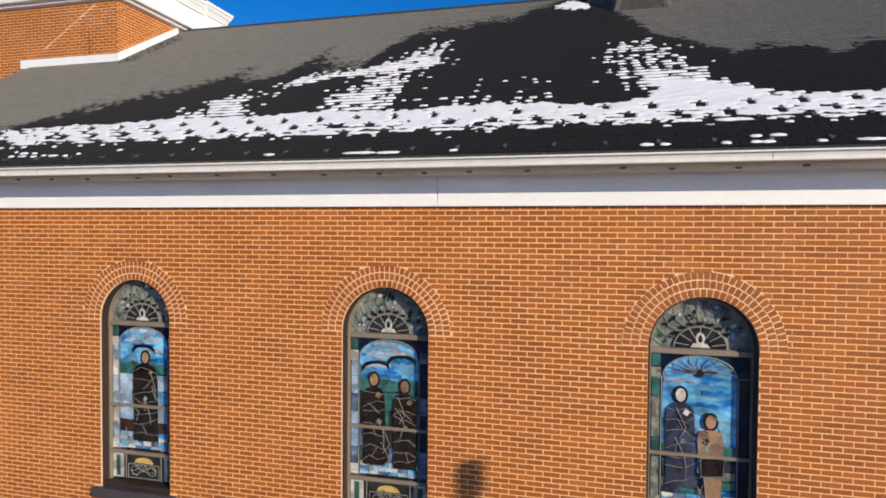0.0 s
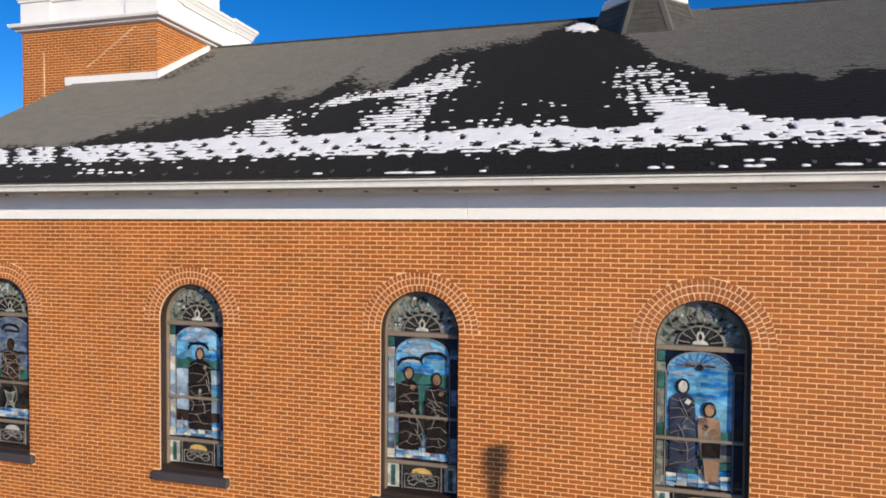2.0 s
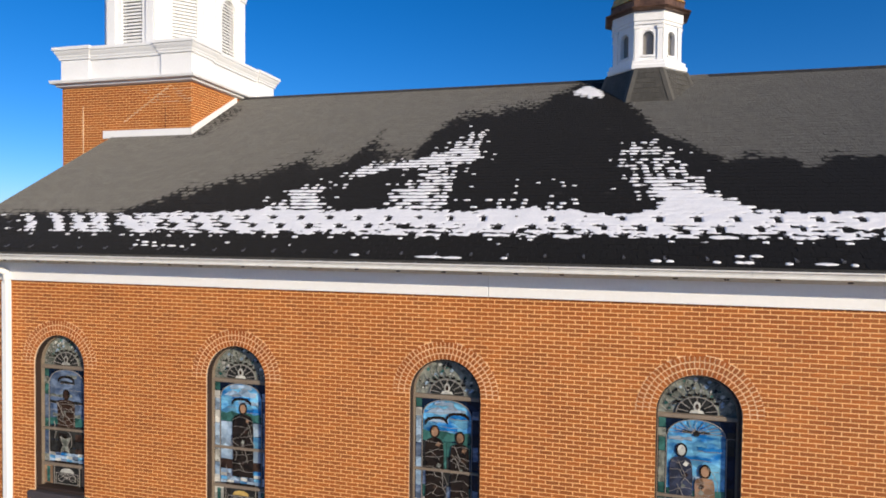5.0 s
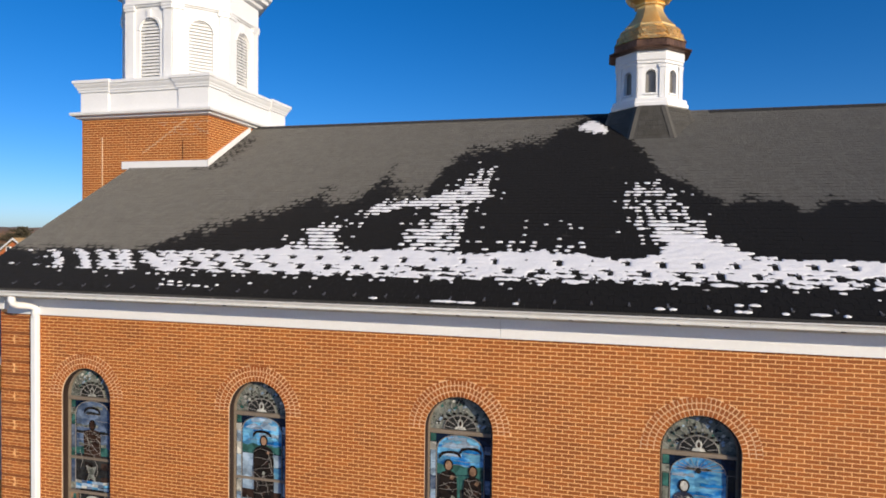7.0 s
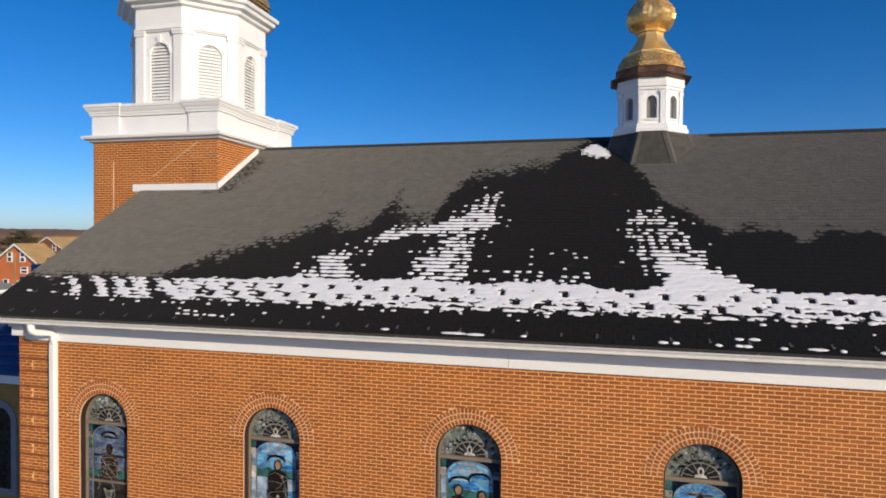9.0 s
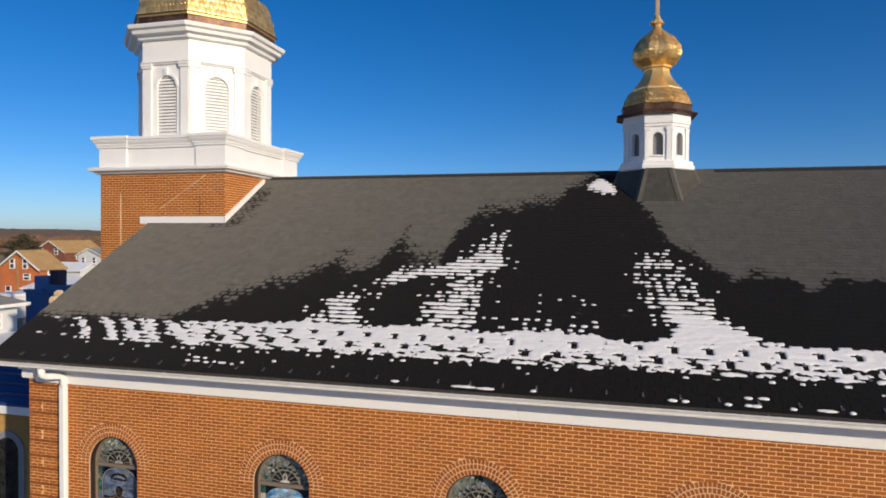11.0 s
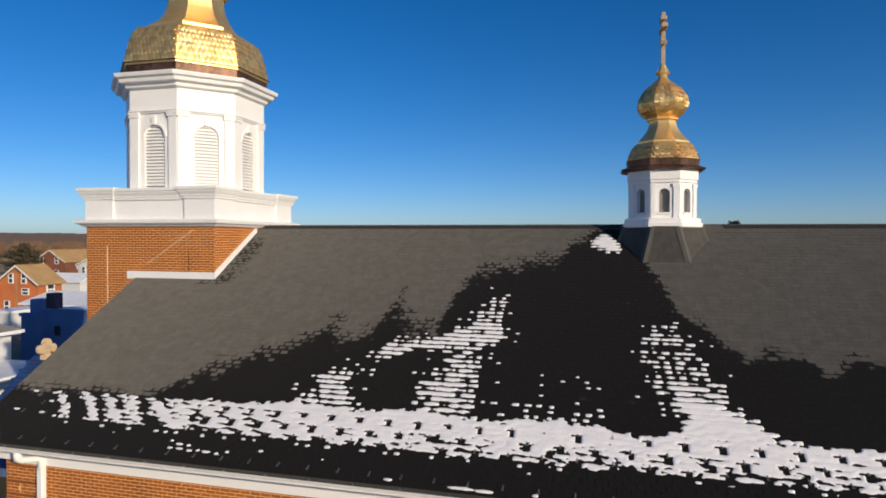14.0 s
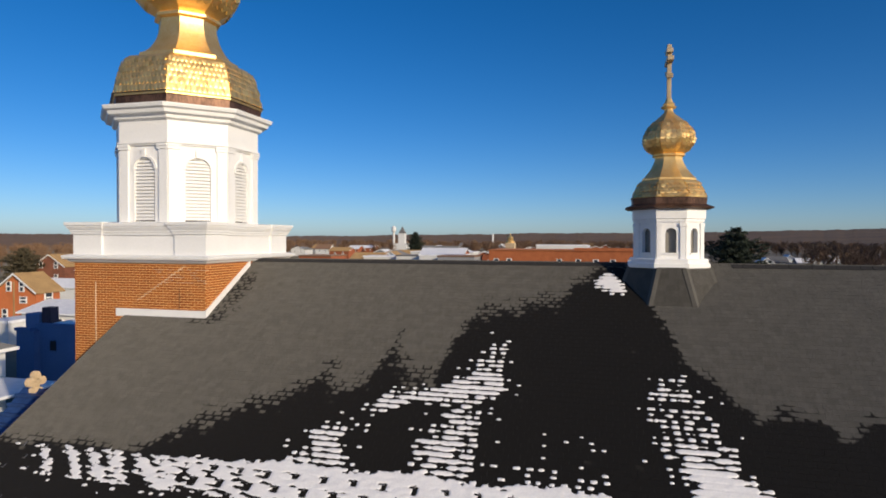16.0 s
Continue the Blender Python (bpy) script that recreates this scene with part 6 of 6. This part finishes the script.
def white_house():
    h = thing("white_house", (-41.5, 15, 0), "white sided house with a grey hipped roof and a porch", "house")
    x0, x1, y0, y1, e = -46.0, -38.0, 8.0, 20.5, 5.15
    wall = part("wall", boxes((x0, x1, y0, y1, 0, e)), WHITE_SIDING, h)
    bm = bmesh.new()
    o = 0.5
    rings(bm, [[(x0 - o, y0 - o, e), (x1 + o, y0 - o, e), (x1 + o, y1 + o, e), (x0 - o, y1 + o, e)], [(x0 - o, y0 - o, e + 0.15), (x1 + o, y0 - o, e + 0.15), (x1 + o, y1 + o, e + 0.15), (x0 - o, y1 + o, e + 0.15)], [(-42.2, 12.2, 7.4), (-41.8, 12.2, 7.4), (-41.8, 16.6, 7.4), (-42.2, 16.6, 7.4)]])
    part("roof", bm, GREY_ROOF, h)
    part("eave_board", boxes((x1 + o + 0.004, x1 + o + 0.05, y0 - o, y1 + o, e - 0.05, e + 0.16)), WHITE, h)
    for k in range(24):
        z = 0.5 + k * 0.19
        part("siding_board", boxes((x1 + 0.003, x1 + 0.02, y0, y1, z, z + 0.165)), WHITE_SIDING, wall)
    for y in (10.0, 14.5, 19.0):
        for z in (0.9, 3.75):
            far_window(wall, x1 + 0.02, y, z, 0.9, 1.0, "x")
    part("porch_roof", boxes((x1 + 0.03, x1 + 4.6, 9.0, 20.3, 3.3, 3.48), bevel=0.04), SNOWY, h, "pale porch roof")
    for y in (9.4, 12.6, 15.8, 19.8):
        part("porch_post", boxes((x1 + 4.2, x1 + 4.35, y - 0.08, y + 0.08, 0.05, 3.3)), WHITE, h)


white_house()


def flat_block(name, x0, x1, y0, y1, top, wall_mat, roof_mat, label, group=""):
    b = thing(name, ((x0 + x1) / 2, (y0 + y1) / 2, 0), label, "building", group)
    wall = part("wall", boxes((x0, x1, y0, y1, 0, top)), wall_mat, b)
    part("roof", boxes((x0 - 0.2, x1 + 0.2, y0 - 0.2, y1 + 0.2, top + 0.004, top + 0.3)), roof_mat, b)
    return b, wall


flat_block("garage_block", -69.3, -66.3, 44.5, 48.5, 2.5, WHITE_SIDING, SNOWY, "low white shed with a snowy roof")


# ---------------------------------------------------------------- the town beyond the ridge
def long_brick_building():
    b, wall = flat_block("brick_school", -28.5, 14.0, 139.0, 156.0, 9.4, ORANGE_BRICK, mat("rust_roof", (0.36, 0.13, 0.05), 0.9, scale=0.3, fine=4), "long orange brick building with a row of white windows")
    for x in (-26.7, -23.5, -11.4, -7.0, -2.9, 1.0, 5.0, 9.0):
        far_window(wall, x, 139.0, 6.0, 1.3, 1.5, "y")
    part("parapet", boxes((-8, 14.3, 138.7, 139.2, 9.41, 10.2)), ORANGE_BRICK, b)


long_brick_building()
rng = random.Random(44)
WALLS = (WHITE_SIDING, WHITE_SIDING, RED_BRICK, WHITE_SIDING, RED_BRICK, GREY_STONE)
ROOFS = (GREY_ROOF, BROWN_ROOF, SNOWY, TAN_ROOF)
NAMES = {"white_siding": "white", "red_brick_far": "red brick", "orange_brick_far": "orange brick", "mustard_stucco": "tan stucco", "grey_cast_stone": "grey"}
NAMES_R = {"grey_shingle_far": "grey", "brown_shingle_far": "brown", "white_flat_roof": "snowy", "tan_shingle_far": "tan"}
for k in range(46):
    d = rng.uniform(150, 460)
    px = rng.uniform(-0.56, 0.33)                 # sideways per metre ahead
    x, y = px * d - 2, d
    if (-34 < x < 18 and d < 175) or (px > 0.08 and d < 330):
        continue
    w, dp = rng.uniform(7, 13), rng.uniform(7, 12)
    e = rng.uniform(4.5, 7.0)
    wm, rm = rng.choice(WALLS), rng.choice(ROOFS)
    ax = rng.choice("xy")
    gable_house("town_house", x, x + w, y, y + dp, e, e + rng.uniform(1.6, 2.6), wm, rm, "far %s house with a %s pitched roof" % (NAMES[wm.name], NAMES_R[rm.name]), ax,
                [("y", x + w * 0.3, e - 2.2, 1.0, 1.5), ("y", x + w * 0.7, e - 2.2, 1.0, 1.5)], "houses of the town")
for k in range(6):
    x, y = 57 + k * 4.6, 247 + (k * 37) % 11
    gable_house("town_house", x, x + 5.5 + k % 3, y, y + 6, 3.4 + 0.4 * (k % 2), 5.2 + 0.5 * (k % 3), (WHITE_SIDING, GREY_STONE)[k % 2], (SNOWY, GREY_ROOF, SNOWY)[k % 3], "far %s house with a %s pitched roof" % (("white", "grey")[k % 2], ("snowy", "grey", "snowy")[k % 3]), "yx"[k % 2],
                [("y", x + 1.5, 1.4, 0.9, 1.2), ("y", x + 4, 1.4, 0.9, 1.2)], "houses of the town")
for x0, x1, y, top, wm, rm, lab in ((-78, -69, 135, 7.6, RED_BRICK, BROWN_ROOF, "low brown-roofed brick building"), (-66, -56, 150, 7.2, WHITE_SIDING, SNOWY, "low white commercial building"), (-55, -44, 146, 7.6, WHITE_SIDING, GREY_ROOF, "grey-roofed white commercial building"),
                                    (-47, -36, 141, 7.9, WHITE_SIDING, SNOWY, "white flat-roofed commercial building"), (-40, -31, 133, 7.9, GREY_STONE, BROWN_ROOF, "grey block with a brown roof"), (-60, -40, 175, 8.0, WHITE_SIDING, SNOWY, "long white flat-roofed hall"), (-22, -6, 190, 10.2, WHITE_SIDING, SNOWY, "white hall with a snowy roof")):
    flat_block("commercial_block", x0, x1, y, y + 10, top, wm, rm, lab, "commercial blocks of the town")


def landmark_towers():
    s = thing("standpipe", (-139.2, 388, 0), "tall slim white water standpipe", "water tower")
    bm = bmesh.new()
    rings(bm, [[(-139.2 + r * math.cos(2 * math.pi * k / 20), 388 + r * math.sin(2 * math.pi * k / 20), z) for k in range(20)] for r, z in ((0.8, 0), (0.8, 16.6), (1.6, 17.6), (1.6, 20.2), (0.7, 21.0))])
    part("tank", bm, WHITE_SIDING, s, smooth=False)
    t = thing("white_tower", (-127.2, 370.4, 0), "square white tower with a grey pointed roof", "tower")
    part("shaft", boxes((-129.3, -125.1, 368.3, 372.5, 0, 15.8), (-131.2, -123.2, 366.4, 374.4, 0, 9.4)), WHITE_SIDING, t)
    bm = bmesh.new()
    rings(bm, [ngon(-127.2, 370.4, 15.8, 2.1, 4, 0.5), ngon(-127.2, 370.4, 20.3, 0.1, 4, 0.5)])
    part("roof", bm, GREY_ROOF, t)
    g = thing("domed_church_tower", (-48.7, 317.2, 0), "far stone tower with a small gold dome", "tower")
    part("shaft", boxes((-51.3, -46.1, 314.6, 319.8, 0, 10.2), bevel=0.2), STONE, g)
    bm = bmesh.new()
    rings(bm, [ngon(-48.7, 317.2, z, r) for r, z in ((2.2, 10.2), (2.3, 11.2), (1.5, 12.0), (1.7, 12.8), (1.2, 13.6), (0.3, 14.6), (0.1, 15.8))])
    part("gold_dome", bm, GOLD, g)
    p = thing("smoke_stack", (-120.6, 680, 0), "thin pale stack above the woods", "chimney stack")
    bm = bmesh.new()
    rings(bm, [ngon(-120.6, 680, 0, 1.6), ngon(-120.6, 680, 18.5, 0.9)])
    part("stack", bm, WHITE_SIDING, p)


landmark_towers()


# ---------------------------------------------------------------- trees and hills
NEEDLE = mat("pine_needles", (0.030, 0.045, 0.026), 0.8, dark=(0.014, 0.022, 0.014), scale=0.8, fine=6, bump=0.0, island=0.35)
BARK = mat("bark", (0.09, 0.07, 0.055), 0.95, fine=12)
TWIG = mat("bare_twigs", (0.25, 0.145, 0.082), 0.95, dark=(0.13, 0.078, 0.048), scale=0.05, fine=0.5, bump=0.0, island=0.3)


def conifer(x, y, height, radius, seed, base=1.5, needle=NEEDLE, label="dark green evergreen tree with an uneven crown"):
    rng = random.Random(seed)
    t = thing("evergreen_tree", (x, y, 0), label, "tree")
    bm = bmesh.new()
    rings(bm, [[(x + r * math.cos(2 * math.pi * k / 8), y + r * math.sin(2 * math.pi * k / 8), z) for k in range(8)] for r, z in ((0.35, 0), (0.25, height * 0.5), (0.05, height * 0.97))])
    part("trunk", bm, BARK, t)
    verts, faces = [], []
    tiers = int(height * 1.25)
    for b in range(tiers):
        f = (b + 0.5) / tiers
        z = base + f * (height - base)
        span = radius * (1.0 - f ** 4.0) * (0.75 + 0.25 * min(1.0, f * 4)) * rng.uniform(0.85, 1.1) + 0.35
        for q in range(12):                         # boughs of one tier
            a = 2 * math.pi * (q + rng.uniform(-0.45, 0.45)) / 12
            reach = span * rng.uniform(0.55, 1.1)
            rise = rng.uniform(-0.05, 0.30)
            n = int(14 + reach * 22)
            for m in range(n):
                g = (m + rng.random()) / n
                r = reach * (0.12 + 0.88 * g)
                side = rng.gauss(0, 0.16 * reach * (1.1 - 0.8 * g))
                c = Vector((x + r * math.cos(a) - side * math.sin(a), y + r * math.sin(a) + side * math.cos(a), z + rise * r + rng.gauss(0, 0.16)))
                k = rng.uniform(0.18, 0.42)
                d1 = Vector((math.cos(a) + rng.gauss(0, 0.7), math.sin(a) + rng.gauss(0, 0.7), rng.gauss(0.25, 0.3))).normalized() * k
                d2 = Vector((rng.gauss(0, 1), rng.gauss(0, 1), rng.gauss(0, 0.5))).normalized() * k * 0.4
                i = len(verts)
                verts += [tuple(c - d1), tuple(c + d2), tuple(c + d1), tuple(c - d2)]
                faces.append((i, i + 1, i + 2, i + 3))
    part("crown", (verts, faces), needle, t, "clumps of needles")


conifer(19.3, 98.5, 14.1, 6.0, 1, 0.8)
conifer(-89.8, 277.4, 15.6, 4.6, 2)
conifer(-139.0, 109.6, 9.6, 5.6, 3, 0.5, mat("olive_needles", (0.095, 0.075, 0.042), 0.85, dark=(0.05, 0.045, 0.026), scale=0.8, fine=6, bump=0.0, island=0.35), "olive-brown winter evergreen beside the brick house")


def bare_woods():
    """Leafless trees in their hundreds: each a stem and a spray of thin branches."""
    rng = random.Random(9)
    verts, faces = [], []
    def limb(p, q, r):
        i = len(verts)
        d = (q - p).normalized()
        a = d.orthogonal().normalized()
        b = d.cross(a)
        for c, k in ((p, r), (q, r * 0.3)):
            for j in range(3):
                verts.append(tuple(c + k * (math.cos(2.1 * j) * a + math.sin(2.1 * j) * b)))
        for j in range(3):
            m = (j + 1) % 3
            faces.append((i + j, i + m, i + 3 + m, i + 3 + j))
    spots = []
    for k in range(260):                                   # the wood right of the town
        d = rng.uniform(190, 620)
        spots.append((rng.uniform(0.30, 0.62) * d, d, rng.uniform(7, 11)))
    for k in range(330):                                   # scattered among and behind the houses
        d = rng.uniform(330, 900)
        spots.append((rng.uniform(-0.62, 0.34) * d, d, rng.uniform(8, 12)))
    for k in range(150):                                   # beyond the street
        d = rng.uniform(130, 420)
        a = rng.uniform(0.72, 1.35)
        spots.append((-a * d, d * 0.9, rng.uniform(6, 9)))
    for x, y, h in spots:
        base = Vector((x, y, 0))
        limb(base, base + Vector((rng.gauss(0, 0.4), rng.gauss(0, 0.4), h * 0.55)), 0.22)
        for b in range(34):
            z = h * rng.uniform(0.25, 0.6)
            a = rng.uniform(0, 6.28)
            r = h * rng.uniform(0.15, 0.42)
            tip = Vector((x + r * math.cos(a), y + r * math.sin(a), min(h, z + h * rng.uniform(0.2, 0.45))))
            limb(Vector((x, y, z)), tip, 0.05 + 0.00022 * y)
            for c in range(3):
                t2 = tip + Vector((rng.gauss(0, 0.9), rng.gauss(0, 0.9), rng.uniform(0.2, 1.4)))
                limb(Vector((x, y, z)).lerp(tip, rng.uniform(0.4, 0.9)), t2, 0.035 + 0.00022 * y)
    ob = new("bare_woodland", mesh_of("bare_woodland", verts, faces, TWIG))
    return tagged(ob, "leafless brown winter trees round the town", "woods", kind="stuff")


bare_woods()


def hills():
    bm = bmesh.new()
    n = 1500
    loops = [[], [], [], []]
    for i in range(n + 1):
        a = radians(205) - radians(230) * i / n
        h = 23 + 4 * noise.noise((math.cos(a) * 4, math.sin(a) * 4, 1)) + 4 * noise.noise((a * 14, 0, 2)) + 2.2 * noise.noise((a * 70, 0, 3)) + 1.8 * noise.noise((a * 260, 0, 3)) + 1.2 * noise.noise((a * 800, 0, 5))
        h += 26 * max(0.0, min(1.0, (radians(118) - a) / radians(48)))
        for lp, r, z in zip(loops, (900, 1600, 2400, 3000), (0, h * 0.42 + 3 * noise.noise((a * 40, 1, 0)), h, -5)):
            lp.append((r * math.cos(a), r * math.sin(a), z))
    rings(bm, loops, caps=False, closed=False)
    m = mat("bare_woodland", (0.105, 0.060, 0.030), 1.0, dark=(0.048, 0.030, 0.018), scale=0.008, fine=0.07, bump=0.0, spread=0.6)
    return tagged(part("hill", bm, m, None, smooth=True, kind="structure"), "long low hills of bare brown winter woodland", "hills")


hills()

# ---------------------------------------------------------------- bricks of the nave wall, shingles of the roof
def nave_bricks():
    rng = random.Random(21)
    verts, faces, singles, bands = [], [], [], []
    j = 0.0148
    rows = 57 + 25
    for r in range(rows):
        z = BZ0 + r * COURSE
        t = z + COURSE - j
        zm = (z + t) / 2
        cuts = []
        for c in WIN_X:
            if zm > SPRING - 0.01:
                q = (RING - 0.012) ** 2 - (zm - SPRING) ** 2
                if q > 0:
                    cuts.append((c - math.sqrt(q), c + math.sqrt(q)))
            elif zm > SILL_Z - 0.02:
                cuts.append((c - HALF, c + HALF))
            elif zm > 2.14:
                cuts.append((c - 0.725, c + 0.725))
        x = WX0 - (PITCH / 2 if r % 2 else 0)
        quoin = r % 9 in (3, 8)
        split = r % 9 < 3
        if quoin:                                   # strip between the corner blocks; its recess shadow is put into the dark colour
            cuts.append((WX0, -13.1))
            bands.append((WX0 + 0.002, -13.103, 0.0015, 0.02, z - 0.006, t + 0.006))
        elif split:                                 # upright joint in every second block
            cuts.append((-13.60, -13.570))
        while x < 7.5:
            spans = [(max(x + j / 2, WX0), x + PITCH - j / 2)]
            for a, b in cuts:
                nxt = []
                for p, q in spans:
                    if q <= a or p >= b:
                        nxt.append((p, q))
                    else:
                        if a - p > 0.02:
                            nxt.append((p, a - 0.003))
                        if q - b > 0.02:
                            nxt.append((b + 0.003, q))
                spans = nxt
            for p, q in spans:
                if q - p < 0.025:
                    continue
                d = rng.uniform(-0.002, 0.002)
                full = abs(q - p - PITCH + j) < 1e-6
                if full and not quoin and -2.95 < p < -0.95 and 4.0 < z < 6.45 and len(singles) < 290:
                    singles.append((p, z, d))
                    continue
                i = len(verts)
                verts += [(p, -d, z), (q, -d, z), (q, -d, t), (p, -d, t), (p, 0.02, z), (q, 0.02, z), (q, 0.02, t), (p, 0.02, t)]
                faces += [(i, i + 1, i + 2, i + 3), (i + 4, i + 5, i + 1, i), (i + 5, i + 6, i + 2, i + 1), (i + 6, i + 7, i + 3, i + 2), (i + 7, i + 4, i, i + 3)]
            x += PITCH
    # three rowlock rings over each window, in pale pointing
    PALE = mat("pale_pointing", (0.90, 0.60, 0.33), 0.79, dark=(0.77, 0.48, 0.25), scale=2, fine=80, bump=0.4)
    for c in WIN_X:
        bm = bmesh.new()
        rings(bm, [[(c + r * math.cos(a), y, SPRING + r * math.sin(a)) for r, y in ((HALF + 0.002, 0.001), (RING, 0.001), (RING, 0.003), (HALF + 0.002, 0.003))] for a in [math.pi * k / 28 for k in range(29)]])
        part("arch_pointing", bm, PALE, wall_south, "pale pointing of the arch rings")
        for r0 in (HALF + 0.004, HALF + 0.105, HALF + 0.206):
            r1 = r0 + 0.085
            n = int(round(math.pi * (r0 + 0.05) / 0.071))
            for k in range(n):
                a0, a1 = math.pi * (k + 0.12) / n, math.pi * (k + 0.88) / n
                i = len(verts)
                d = rng.uniform(0.003, 0.006)
                for y in (-d, 0.02):
                    verts += [(c + r0 * math.cos(a0), y, SPRING + r0 * math.sin(a0)), (c + r1 * math.cos(a0), y, SPRING + r1 * math.sin(a0)), (c + r1 * math.cos(a1), y, SPRING + r1 * math.sin(a1)), (c + r0 * math.cos(a1), y, SPRING + r0 * math.sin(a1))]
                faces += [(i, i + 1, i + 2, i + 3), (i + 4, i + 5, i + 1, i), (i + 5, i + 6, i + 2, i + 1), (i + 6, i + 7, i + 3, i + 2), (i + 7, i + 4, i, i + 3)]
    part("brickwork", (verts, faces), BRICK, wall_south, "orange brick courses and arch rings", kind="stuff")
    # not set back: the dark colour carries the shadow of a recess
    part("corner_bands", boxes(*bands), mat("recess_shade_course", (0.27, 0.075, 0.014), 0.85, dark=(0.13, 0.036, 0.008), scale=6, fine=40, bump=0.5), wall_south, "brick courses between the corner blocks, coloured dark for recess shade")
    w, t = PITCH - j, COURSE - j
    e = 0.0015
    v = [(e, 0, e), (w - e, 0, e), (w - e, 0, t - e), (e, 0, t - e), (0, e, 0), (w, e, 0), (w, e, t), (0, e, t), (0, 0.02, 0), (w, 0.02, 0), (w, 0.02, t), (0, 0.02, t)]
    f = [(0, 1, 2, 3)]
    for o in (0, 4):
        f += [(o + 4, o + 5, o + 1, o), (o + 5, o + 6, o + 2, o + 1), (o + 6, o + 7, o + 3, o + 2), (o + 7, o + 4, o, o + 3)]
    me = mesh_of("brick", v, f, BRICK_ONE)
    for p, z, d in singles:
        b = new("brick", me)
        b.parent = wall_south
        b.location = (p, -d, z)


nave_bricks()
shingles()
